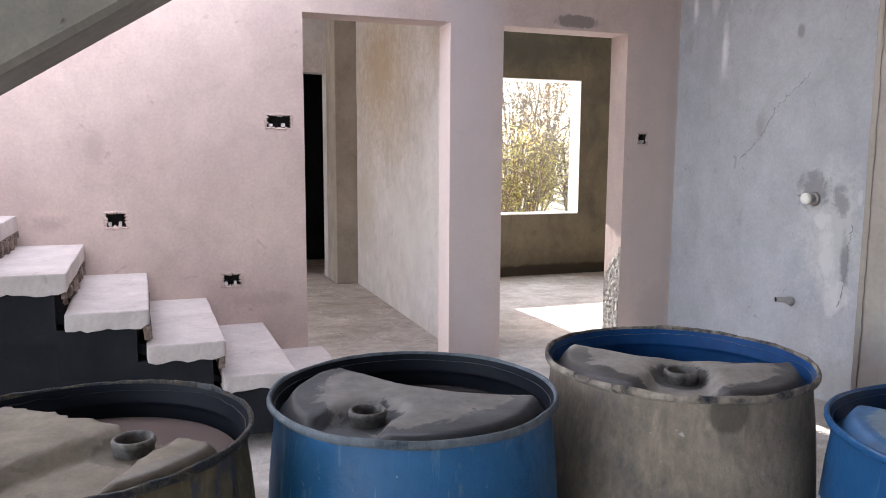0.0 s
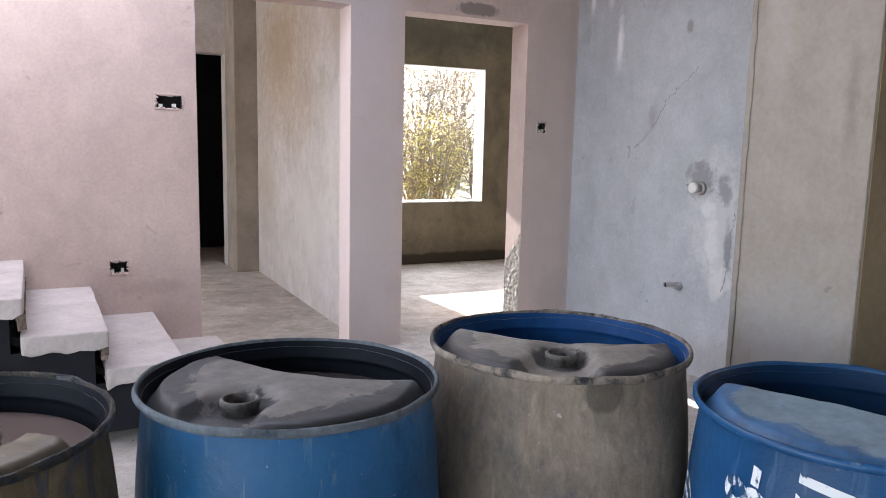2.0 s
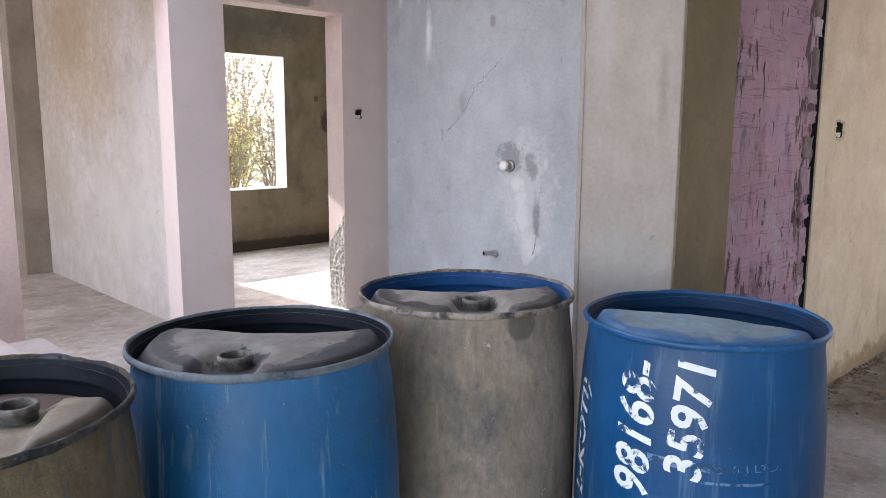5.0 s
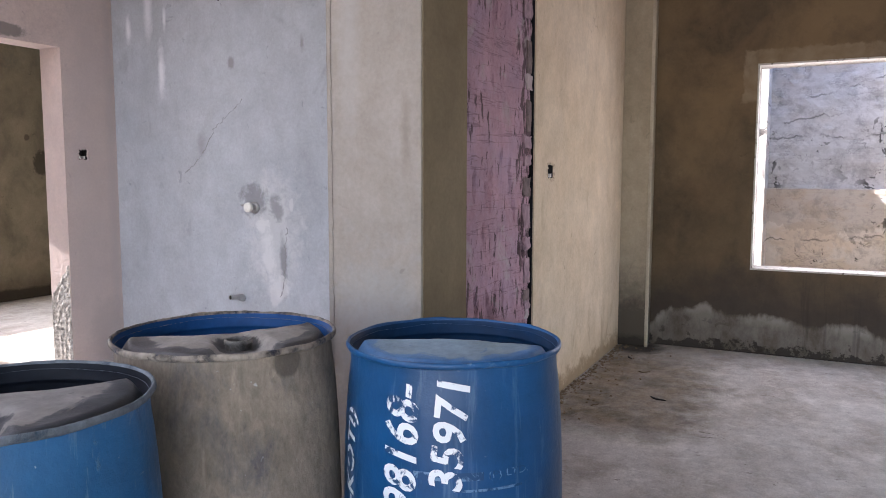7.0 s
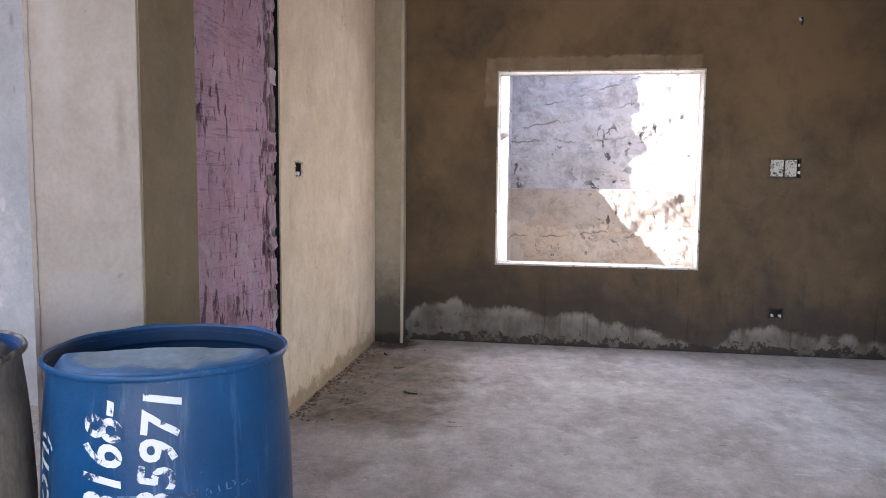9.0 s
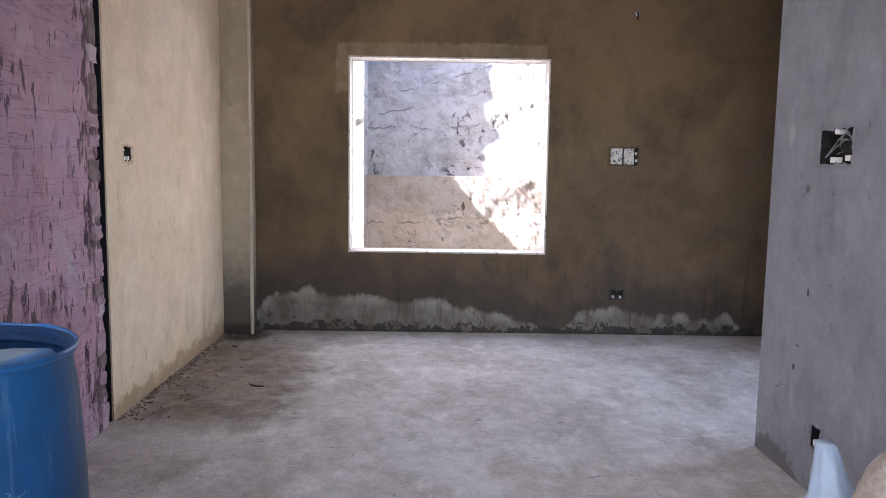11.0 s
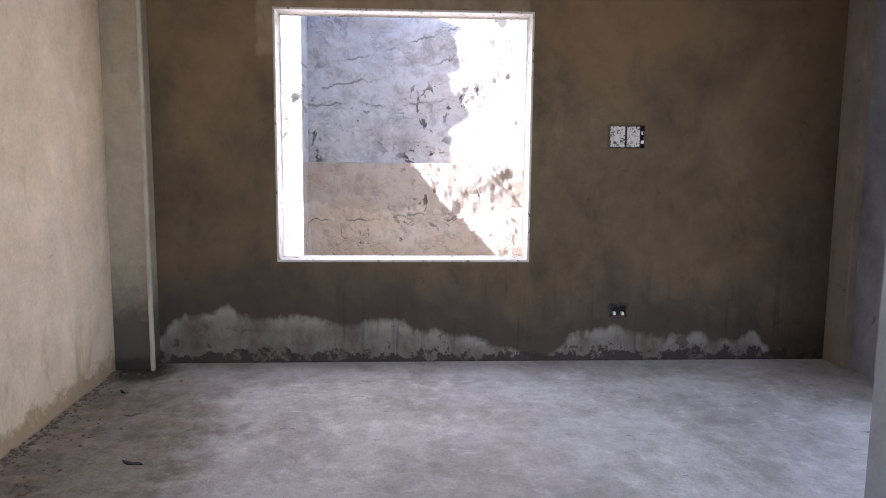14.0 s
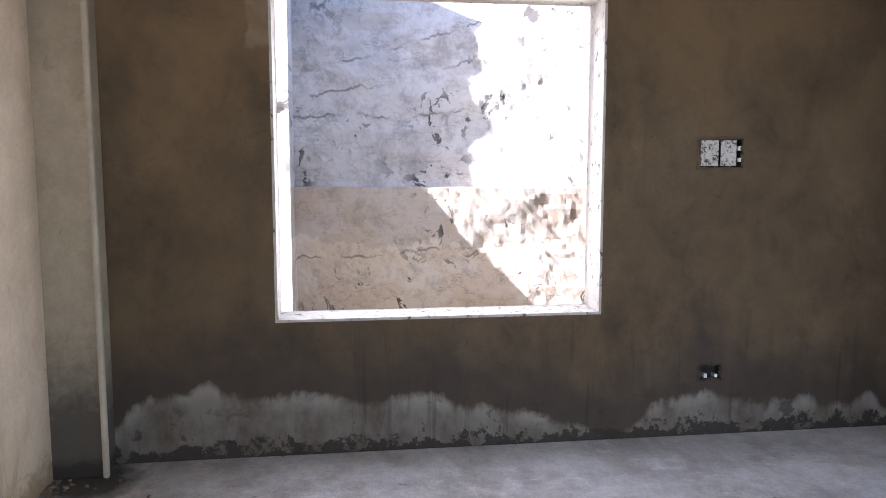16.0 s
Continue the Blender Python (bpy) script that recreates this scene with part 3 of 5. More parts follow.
SOCKETS_P = [(0.55, 0.685, 1.475, 1.545), (-0.315, -0.215, 0.925, 1.005), (0.285, 0.38, 0.57, 0.64), (3.03, 3.10, 1.405, 1.475)]
struct("wall_north", slab_wall("x", Y_P, 0.20, -2.7, X_B + 0.2, 0, H,
       [(0.762, 1.664, 0, 2.13, None), (2.02, 2.926, 0, 2.13, None), *[(*s, 0.05) for s in SOCKETS_P]]),
       M_PINK, "pinkish cement-plastered wall with two open doorways", "wall")
struct("wall_tap", slab_wall("y", X_B, 0.2, Y_Y + 0.2, Y_P, 0, H), M_BLUE, "blue-grey plastered wall with a tap", "wall")
struct("column", box(1.77, 2.12, 1.14, 1.505, 0, H, bevel=0.006), M_BEIGE, "plastered square column, beige", "column")
# thin face over one side of the column, darker and browner
struct("column_side", box(1.778, 2.12, 1.1365, 1.1405, 0, H), M_BROWN, "thin darker brown face on the side of the column", "plaster")
def hacked_face():
    """Hacked render: lifts of plaster with upright gouges and a ragged right edge."""
    bm = bmesh.new()
    nx, nz = 104, 210
    lifts = [0.0, 0.36, 0.74, 1.04, 1.30, 1.62, 2.02, 2.36, 2.7, H]
    g = []
    for i in range(nx + 1):
        x = 2.12 + 1.146 * i / nx
        col = []
        for j in range(nz + 1):
            z = H * j / nz
            w = z + 0.05 * noise.noise(Vector((x * 5, 0, z * 2)))
            k = sum(1 for q in lifts if q < w)
            d = 0.007 * noise.noise(Vector((k * 3.3, 1, 0))) + 0.005 * (w - lifts[max(0, k - 1)])
            d += 0.006 * noise.noise(Vector((x * 9, k, z * 6))) + 0.003 * noise.noise(Vector((x * 30, k, z * 22)))
            c = noise.noise(Vector((x * 17, 3, z * 3.6))) + 0.4 * noise.noise(Vector((x * 40, 5, z * 9)))
            d -= 0.022 * min(1.0, max(0.0, (c - 0.42) * 5))
            edge = max(0.0, (x - 3.235) / 0.03)
            d -= 0.02 * edge * max(0.0, noise.noise(Vector((0, 2, z * 16))) + 0.3)
            col.append(bm.verts.new((x + 0.004 * edge * noise.noise(Vector((1, 7, z * 14))), 1.30 - d, z)))
        g.append(col)
    for a, b in zip(g, g[1:]):
        for j in range(nz):
            bm.faces.new((a[j], b[j], b[j + 1], a[j + 1]))
    back = [bm.verts.new((3.262, 1.42, v.co.z)) for v in g[-1]]
    for j in range(nz):
        bm.faces.new((g[-1][j], back[j], back[j + 1], g[-1][j + 1]))
    return bm


HACKED = struct("wall_hacked", hacked_face(), M_HACKED, "mauve hacked plaster panel with dark upright gouges", "wall")
struct("wall_hacked_core", slab_wall("x", 1.345, 0.2, 2.12, 3.26, 0, H), M_CONC, "masonry behind the hacked plaster", "wall")
M_CHIP = [plain("chip_dark", (0.17, 0.125, 0.125), 0.95, 0, 0.4, 20), plain("chip_mauve", (0.30, 0.20, 0.235), 0.95, 0, 0.35, 20), plain("chip_pale", (0.40, 0.33, 0.34), 0.95, 0, 0.25, 20)]


def chips():
    """Broken plaster pieces along the right margin of the panel."""
    rng = random.Random(5)
    z = 0.02
    while z < H - 0.2:
        h = rng.uniform(0.04, 0.16)
        x0, x1 = rng.uniform(3.13, 3.19), rng.uniform(3.235, 3.252)
        bm = bmesh.new()
        d = rng.uniform(0.0, 0.004)
        add_box(bm, x0, x1, 1.293 - d, 1.32, z, z + h)
        bmesh.ops.subdivide_edges(bm, edges=bm.edges[:], cuts=2, use_grid_fill=True)
        for v in bm.verts:
            v.co += Vector((rng.uniform(-0.012, 0.010), rng.uniform(-0.003, 0.001), rng.uniform(-0.010, 0.010)))
        part("plaster_chip", bm, M_CHIP[rng.choice((0, 0, 1, 1, 2))], HACKED)
        z += h * rng.uniform(1.0, 1.9)


chips()


def crumbled_edge():
    """Broken arris down the column."""
    bm = bmesh.new()
    rng = random.Random(12)
    n = 150
    rows = []
    for j in range(n + 1):
        z = 0.01 + (H - 0.02) * j / n
        a, b = 0.004 + 0.010 * abs(noise.noise(Vector((z * 9, 0, 0)))) + rng.uniform(0, 0.004), rng.uniform(0.001, 0.005)
        rows.append([bm.verts.new((1.768 - b * 0.3, 1.497 - rng.uniform(0, 0.006), z)), bm.verts.new((1.764 - b * 0.5, 1.508, z)), bm.verts.new((1.772 + b, 1.506 + a, z)), bm.verts.new((1.81, 1.506 + a * 0.5, z)), bm.verts.new((1.81, 1.498, z))])
    for p, q in zip(rows, rows[1:]):
        for k in range(4):
            bm.faces.new((p[k], p[k + 1], q[k + 1], q[k]))
    return bm


struct("trim_column", crumbled_edge(), M_BEIGE, "broken pale mortar edge of the column", "trim")
struct("wall_slot", slab_wall("x", 1.40, 0.1, 3.262, 3.352, 0, H), M_SHADE, "open joint between two walls, its shade painted near-black", "wall")
# near-black strip over the ochre wall's end paints the joint's shade
struct("trim_slot", box(3.344, 3.3515, 1.318, 1.40, 0, H), M_SHADE, "open joint between two walls, its shade painted near-black", "trim")
struct("wall_ochre", slab_wall("x", Y_Y, 0.2, 3.352, X_W + 0.2, 0, H, [(3.56, 3.665, 1.285, 1.365, 0.05)]), M_YELLOW,
       "ochre plastered wall, crumbling at its foot", "wall")
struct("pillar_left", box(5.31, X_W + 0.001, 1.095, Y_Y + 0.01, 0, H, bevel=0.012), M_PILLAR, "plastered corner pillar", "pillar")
# added strip that paints the lit edge of the pillar
struct("trim_pillar", box(5.298, 5.330, 1.083, 1.108, 0, H, bevel=0.011), M_LIT_ARRIS, "added pale strip painting window light on the pillar edge", "trim")
struct("pillar_right", box(5.25, X_W + 0.001, -3.1, -3.02, 0, H, bevel=0.012), M_PILLAR, "plastered corner pillar", "pillar")
struct("wall_window", slab_wall("y", X_W, 0.20, -3.3, Y_Y + 0.2, 0, H,
       [(-1.13, 0.39, 0.62, 2.10, None), (-1.815, -1.60, 1.315, 1.45, 0.05), (-1.745, -1.64, 0.28, 0.352, 0.05)]),
       M_DAMP, "dark brown damp plaster wall with a window opening", "wall")
struct("wall_south", slab_wall("x", -3.07, -0.2, 2.9, X_W + 0.2, 0, H, [(3.2, 4.3, 0, 2.13, None)]), M_GREY, "grey plastered wall with a wide opening", "wall")
struct("wall_grey", slab_wall("x", Y_G, -0.22, 1.2, 3.12, 0, H, [(2.47, 2.71, 1.32, 1.457, 0.05), (2.545, 2.625, 0.19, 0.285, 0.05)]),
       M_GREY, "grey plastered wall end with switch boxes", "wall")
struct("wall_grey_return", slab_wall("y", 2.9, 0.21, -3.3, Y_G - 0.22, 0, H), M_GREY, "grey plastered wall", "wall")
struct("wall_grey_back", slab_wall("y", 1.2, 0.2, -3.4, Y_G - 0.22, 0, H), M_GREY, "grey plastered wall", "wall")
# unseen wall, added to hold sky light back from the near area
struct("wall_front", slab_wall("x", -3.2, -0.2, -5.0, 1.2, 0, H, [(-3.6, -2.4, 0, 2.1, None)]), M_GREY, "unseen grey front wall added to cut the sky light", "wall")
struct("wall_stair_west", slab_wall("x", 2.6, 0.2, -5.0, -2.9, 0, H), M_PINK, "plastered end wall", "wall")
struct("wall_stair_end", slab_wall("y", -2.7, -0.2, 2.6, 8.4, 0, H, [(5.4, 7.0, 0.7, 2.1, None)]), M_PINK, "plastered end wall", "wall")

# rooms behind the doorways
struct("wall_passage", slab_wall("y", 1.80, 0.13, Y_P + 0.2, 8.2, 0, H), M_HALL, "grey stained passage wall with warm light painted ochre above", "wall")
struct("wall_passage_end", slab_wall("x", 7.93, 0.2, -2.7, 1.58, 0, H, [(0.75, 1.575, 0, 2.16, None)]), M_HALL, "passage end wall with a dark doorway", "wall")
struct("pier_passage", box(1.58, 1.801, 7.50, 8.13, 0, H, bevel=0.008), M_PIER, "plastered pier beside the dark doorway", "pier")
# Back-room walls are near-black: the gloom is painted into their colour.
struct("wall_back_room", slab_wall("x", 9.4, 0.1, -2.7, 2.0, 0, H), M_SHADE, "wall of an unlit room, its gloom painted near-black", "wall")
struct("ceiling_back_room", box(-2.9, 2.1, 8.5, 9.5, H, H + 0.18), M_CEIL, "bare concrete roof slab", "ceiling")
struct("floor_back_room", box(-2.9, 2.1, 8.5, 9.5, -0.25, 0), M_FLOOR, "bare cement floor", "floor")
struct("wall_back_room_side", slab_wall("y", 2.0, 0.1, 8.2, 9.5, 0, H), M_SHADE, "wall of an unlit room, its gloom painted near-black", "wall")
struct("wall_back_room_west", slab_wall("y", -0.6, -0.1, 8.13, 9.5, 0, H), M_SHADE, "wall of an unlit room, its gloom painted near-black", "wall")
struct("wall_garden", slab_wall("x", 7.40, 0.2, 1.93, X_W + 0.2, 0, H, [(2.69, 4.30, 0.675, 2.135, None)]), M_ROOM2,
       "dark olive stained plaster wall with a window opening", "wall")
struct("wall_room_east", slab_wall("y", X_W, 0.2, Y_Y + 0.2, 7.4, 0, H), M_ROOM2, "dark plaster wall", "wall")
struct("wall_room_south", slab_wall("x", Y_P, 0.2, X_B + 0.2, X_W, 0, H), M_ROOM2, "dark plaster wall", "wall")


def worn_jamb():
    """Render broken away from the lower part of a door jamb, with a ragged top."""
    bm = bmesh.new()
    n, m = 10, 30
    g = []
    for i in range(n + 1):
        y = Y_P + 0.002 + 0.194 * i / n
        top = 0.72 + 0.07 * noise.noise(Vector((y * 22, 1, 0))) - 0.25 * i / n
        g.append([bm.verts.new((2.9235 - 0.004 * abs(noise.noise(Vector((y * 30, 0, top * k / m * 24)))), y, 0.001 + top * k / m)) for k in range(m + 1)])
    for a, b in zip(g, g[1:]):
        for k in range(m):
            bm.faces.new((a[k], b[k], b[k + 1], a[k + 1]))
    return bm


struct("trim_jamb", worn_jamb(), M_MORTAR, "grey broken render low on a door jamb", "trim")


def window_edge(name, along, at, u0, u1, z0, z1, depth, label):
    """Pale reveal round a window opening, in four boards."""
    w = thing(name, label, "window", kind="structure")
    t = 0.012
    for nm, (a0, a1, b0, b1) in (("reveal_sill", (u0, u1, z0, z0 + t)), ("reveal_head", (u0, u1, z1 - t, z1)),
                                 ("reveal_side", (u0, u0 + t, z0 + t, z1 - t)), ("reveal_side", (u1 - t, u1, z0 + t, z1 - t))):
        if along == "x":
            part(nm, box(a0, a1, at - 0.003, at + depth, b0, b1), M_PALE_REVEAL, w)
        else:
            part(nm, box(at - 0.003, at + depth, a0, a1, b0, b1), M_REVEAL, w)
    return w


window_edge("window_1", "x", 7.40, 2.69, 4.30, 0.675, 2.135, 0.21, "unglazed window opening with a pale reveal")
window_edge("window_2", "y", X_W, -1.13, 0.39, 0.62, 2.10, 0.21, "unglazed square window opening with a pale reveal")


# ---- staircase ----
def staircase():
    st = thing("staircase", "pale cement stair of thick slab treads along a pink wall", "staircase")
    rights, tops = [0.85, 0.50, 0.19, -0.12, -0.43, -0.74, -1.05, -1.36, -1.67], [0.175, 0.345, 0.51, 0.67, 0.84, 1.00, 1.165, 1.33, 1.495]
    rng = random.Random(3)
    for r, z in zip(rights, tops):
        bm = bmesh.new()
        add_box(bm, r - 0.325, r, 3.37, Y_P - 0.001, z - 0.082, z, bevel=0.008)
        bmesh.ops.subdivide_edges(bm, edges=[e for e in bm.edges if e.calc_length() > 0.15], cuts=11, use_grid_fill=True)
        for v in bm.verts:
            if v.co.z < z - 0.02 and v.co.y < 3.6:
                v.co.z += 0.022 * noise.noise(v.co * 14) + 0.010 * noise.noise(v.co * 31)
                v.co.y += 0.014 * noise.noise(v.co * 11 + Vector((3, 0, 0)))
            v.co.x += 0.004 * noise.noise(v.co * 6) + 0.035 * (Y_P - v.co.y) / 1.06
        part("tread", bm, M_STEP, st)
        bm = bmesh.new()
        for k in range(44):
            y = 3.44 + 0.97 * k / 44 + rng.uniform(-0.01, 0.01)
            h, d = rng.uniform(0.02, 0.075), rng.uniform(0.012, 0.04)
            cut = add_box(bm, r - 0.024 + 0.035 * (Y_P - y) / 1.06, r - 0.02 + d + 0.035 * (Y_P - y) / 1.06 - 0.012, y, y + rng.uniform(0.02, 0.05), z - 0.083 - h, z - 0.078)
            for v in cut:
                v.co += Vector((rng.uniform(-0.006, 0.004), rng.uniform(-0.008, 0.008), rng.uniform(-0.012, 0.0)))
        part("broken_edge", bm, M_CRUMB, st, "crumbled brown mortar under a tread")
        # solid box painted near-black as the shade below the tread
        part("tread_shade", box(r - 0.33, r - 0.02, 3.43, Y_P - 0.003, max(0.002, z - 0.30), z - 0.081), M_SHADE, st, "box painted near-black for the shade under a tread")
    # sloping waist under the treads
    bm = bmesh.new()
    prof = [(0.80, 0.0), (-1.9, 1.44), (-1.9, 1.34), (0.70, 0.04), (0.66, 0.0)]
    a = [bm.verts.new((x, 3.47, z)) for x, z in prof]
    b = [bm.verts.new((x, Y_P - 0.002, z)) for x, z in prof]
    bm.faces.new(a)
    bm.faces.new(b)
    for i in range(len(prof)):
        j = (i + 1) % len(prof)
        bm.faces.new((a[i], a[j], b[j], b[i]))
    part("waist_slab", bm, M_SHADE, st, "sloping underside with its shade painted near-black")
    # added wall, near-black in place of the shaded void under the stair
    bm = bmesh.new()
    prof = [(0.70, 0.0), (-1.9, 1.27), (-1.9, 0.0)]
    vs = [bm.verts.new((x, 3.60, z)) for x, z in prof]
    ws = [bm.verts.new((x, 3.72, z)) for x, z in prof]
    bm.faces.new(vs)
    bm.faces.new(ws)
    for i in range(3):
        j = (i + 1) % 3
        bm.faces.new((vs[i], vs[j], ws[j], ws[i]))
    part("shade_infill", bm, M_SHADE, st, "added wall painted near-black for shade under the stair")
    # inclined beam of the upper flight
    bm = bmesh.new()
    n = 26
    rows = []
    for i in range(n + 1):
        x = -1.6 + 3.0 * i / n
        z = 1.534 + 0.63 * (x + 0.554)
        w = 0.010 * noise.noise(Vector((x * 9, 0, 1)))
        rows.append([bm.verts.new(c) for c in ((x, 3.20, z), (x, 2.845 + w, z + 0.004 * noise.noise(Vector((x * 15, 2, 0)))), (x, 2.835 + w * 1.5, z + 0.03), (x, 2.835, z + 0.52), (x, 3.20, z + 0.52))])
    for p, q in zip(rows, rows[1:]):
        for k in range(5):
            bm.faces.new((p[k], p[(k + 1) % 5], q[(k + 1) % 5], q[k]))
    bm.faces.new(rows[0])
    bm.faces.new(rows[-1])
    part("upper_flight_beam", bm, M_SOFFIT, st, "rough grey-brown sloping beam of the upper flight")
    return st


staircase()

# ---- drums ----
def drum_plastic(name, blue, dust, top, low, seed, streak=0.5, mark=None, size=1.0, lumps=0.3, haze=0.12):
    """Blue drum plastic under cement dust: cover `top` near the rim, `low` towards the base."""
    m, nt, b = grid_mat(name, 0.45)
    v = coords(nt, (1, 1, 1), (seed, seed, 0))
    z = axis(nt, coords(nt), 2)
    deep = blend(nt, ramp(nt, noisy(nt, v, 3, 4), (0.35, 0.0), (0.65, 1.0)), blue, tuple(x * 1.6 for x in blue))
    n = noisy(nt, coords(nt, (2.2, 2.2, 0.8 if size < 1.9 else 2.2), (seed, 1, 0)), 3.2 * size, 9, 0.72, 0.4)
    cover = calc(nt, "MULTIPLY_ADD", z, (top - low) / 0.6, low - (top - low) * 0.5)
    mask = ramp(nt, calc(nt, "ADD", n, calc(nt, "SUBTRACT", cover, 0.5)), (0.46, 0.0), (0.58, 1.0))
    runs = ramp(nt, noisy(nt, coords(nt, (14, 14, 0.8 if size < 1.9 else 14), (seed, 0, 0)), 2.0, 6, 0.7, 0.3), (0.56, 0.0), (0.68, 1.0))
    flecks = ramp(nt, noisy(nt, v, 40, 3, 0.5, 0.6), (0.72, 0.0), (0.76, 0.7))
    shade = blend(nt, ramp(nt, noisy(nt, v, 5, 7, 0.7), (0.35, 0.0), (0.65, 1.0)), tuple(x * 0.72 for x in dust), tuple(x * 1.12 for x in dust))
    col = blend(nt, mask, deep, shade)
    col = blend(nt, calc(nt, "MULTIPLY", runs, streak), col, tuple(x * 1.15 for x in dust))
    col = blend(nt, calc(nt, "MULTIPLY", flecks, streak), col, (0.50, 0.52, 0.52))
    if size < 1.5:
        veil = calc(nt, "ADD", z, calc(nt, "MULTIPLY_ADD", noisy(nt, coords(nt, (1, 1, 0.5), (seed, 6, 0)), 7, 8, 0.75, 0.2), 0.6, -0.3))
        col = blend(nt, ramp(nt, veil, (0.60, 0.0), (1.0, haze)), col, tuple(x * 0.9 for x in dust))
        grime = ramp(nt, noisy(nt, coords(nt, (1, 1, 0.6), (seed, 3, 8)), 6, 7, 0.7, 0.3), (0.55, 0.0), (0.70, 0.5))
        col = blend(nt, grime, col, tuple(x * 0.45 for x in blue))
    fine = ramp(nt, noisy(nt, coords(nt, (1, 1, 0.5), (seed, 2, 0)), 55, 6, 0.75, 0.4), (0.3, 0.72), (0.7, 1.22))
    col = blend(nt, calc(nt, "MULTIPLY_ADD", mask, 0.7, 0.3), col, blend(nt, 1.0, col, fine, "MULTIPLY"))
    if mark:
        dist = nt.nodes.new("ShaderNodeVectorMath")
        dist.operation = "DISTANCE"
        nt.links.new(coords(nt), dist.inputs[0])
        dist.inputs[1].default_value = mark[:3]
        wet = ramp(nt, calc(nt, "ADD", dist.outputs["Value"], calc(nt, "MULTIPLY_ADD", n, 0.04, -0.02)), (mark[3] - 0.004, 0.75), (mark[3], 0.0))
        col = blend(nt, wet, col, (0.085, 0.075, 0.06))
    nt.links.new(col, b.inputs["Base Color"])
    b.inputs["Specular IOR Level"].default_value = 0.3
    nt.links.new(ramp(nt, mask, (0.0, 0.36), (1.0, 0.85)), b.inputs["Roughness"])
    relief(nt, b, calc(nt, "ADD", noisy(nt, v, 28, 5, 0.7), calc(nt, "MULTIPLY", mask, 0.7)), lumps, 0.006)
    return m


def head_plastic(name, pad, wet, seed, edge=0.19, bung=None):
    """Dusty drum head: pale dry pad, darker wet ring towards the rim."""
    m, nt, b = grid_mat(name, 0.6)
    v = coords(nt)
    x, y = axis(nt, v, 0), axis(nt, v, 1)
    r = calc(nt, "SQRT", calc(nt, "ADD", calc(nt, "MULTIPLY", x, x), calc(nt, "MULTIPLY", y, y)))
    n = noisy(nt, coords(nt, (1, 1, 1), (seed, 0, 0)), 9, 6, 0.7, 0.8)
    far = ramp(nt, calc(nt, "ADD", r, calc(nt, "MULTIPLY_ADD", n, 0.14, -0.07)), (edge, 0.0), (edge + 0.006, 1.0))
    tone = ramp(nt, noisy(nt, coords(nt, (1, 1, 1), (seed, 4, 0)), 13, 9, 0.78), (0.3, 0.62), (0.7, 1.3))
    warm = ramp(nt, noisy(nt, coords(nt, (1, 1, 1), (seed, 2, 5)), 7, 6, 0.7), (0.45, 0.0), (0.65, 0.5))
    blot = ramp(nt, noisy(nt, coords(nt, (1, 1, 1), (seed, 9, 0)), 14, 4, 0.6, 1.0), (0.66, 0.0), (0.70, 0.6))
    col = blend(nt, far, blend(nt, warm, pad, (pad[0] * 0.86, pad[1] * 0.80, pad[2] * 0.70)), wet)
    col = blend(nt, blot, col, wet)
    if bung:
        dist = nt.nodes.new("ShaderNodeVectorMath")
        dist.operation = "DISTANCE"
        nt.links.new(v, dist.inputs[0])
        dist.inputs[1].default_value = (*bung, 0.86)
        pool = ramp(nt, calc(nt, "ADD", dist.outputs["Value"], calc(nt, "MULTIPLY_ADD", n, 0.10, -0.05)), (0.056, 0.92), (0.061, 0.0))
        col = blend(nt, pool, col, wet)
    col = blend(nt, 1.0, col, tone, "MULTIPLY")
    nt.links.new(col, b.inputs["Base Color"])
    nt.links.new(ramp(nt, far, (0.0, 0.8), (1.0, 0.5)), b.inputs["Roughness"])
    relief(nt, b, calc(nt, "ADD", noisy(nt, v, 60, 5, 0.7), n), 0.3, 0.004)
    return m


# Colours of the drum insides, darker than the bodies outside.
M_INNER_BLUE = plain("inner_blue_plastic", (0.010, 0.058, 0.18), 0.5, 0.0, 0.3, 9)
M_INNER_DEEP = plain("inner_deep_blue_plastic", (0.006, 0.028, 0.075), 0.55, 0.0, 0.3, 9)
M_INNER_DARK = plain("inner_near_black", (0.007, 0.010, 0.016), 0.55, 0.0, 0.3, 9)
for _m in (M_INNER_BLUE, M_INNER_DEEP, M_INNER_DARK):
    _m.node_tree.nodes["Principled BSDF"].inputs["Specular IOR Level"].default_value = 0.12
M_WATER, _nt, _b = grid_mat("still_dark_water", 0.03)
# base lifted a little to stand in for the column's reflection
_b.inputs["Base Color"].default_value = (0.05, 0.042, 0.042, 1)
_b.inputs["IOR"].default_value = 1.33
_b.inputs["Specular IOR Level"].default_value = 0.8
relief(_nt, _b, noisy(_nt, coords(_nt), 5, 2, 0.4), 0.03, 0.01)

M_MILKY, _nt, _b = grid_mat("cloudy_water", 0.06)
# pinkish base also paints the wall's reflection on the cloudy water
_b.inputs["Base Color"].default_value = (0.17, 0.13, 0.12, 1)
M_NECK = plain("dusty_dark_neck", (0.095, 0.09, 0.083), 0.6, 0.0, 0.75, 55)
RIM = 0.885
PROFILE = [(0.0, 0.004), (0.22, 0.004), (0.25, 0.0), (0.262, 0.012), (0.275, 0.05), (0.283, 0.12), (0.286, 0.25), (0.286, 0.45),
           (0.284, 0.56), (0.280, 0.66), (0.275, 0.74), (0.270, 0.795), (0.266, 0.825), (0.2645, 0.845), (0.2640, 0.8685)]
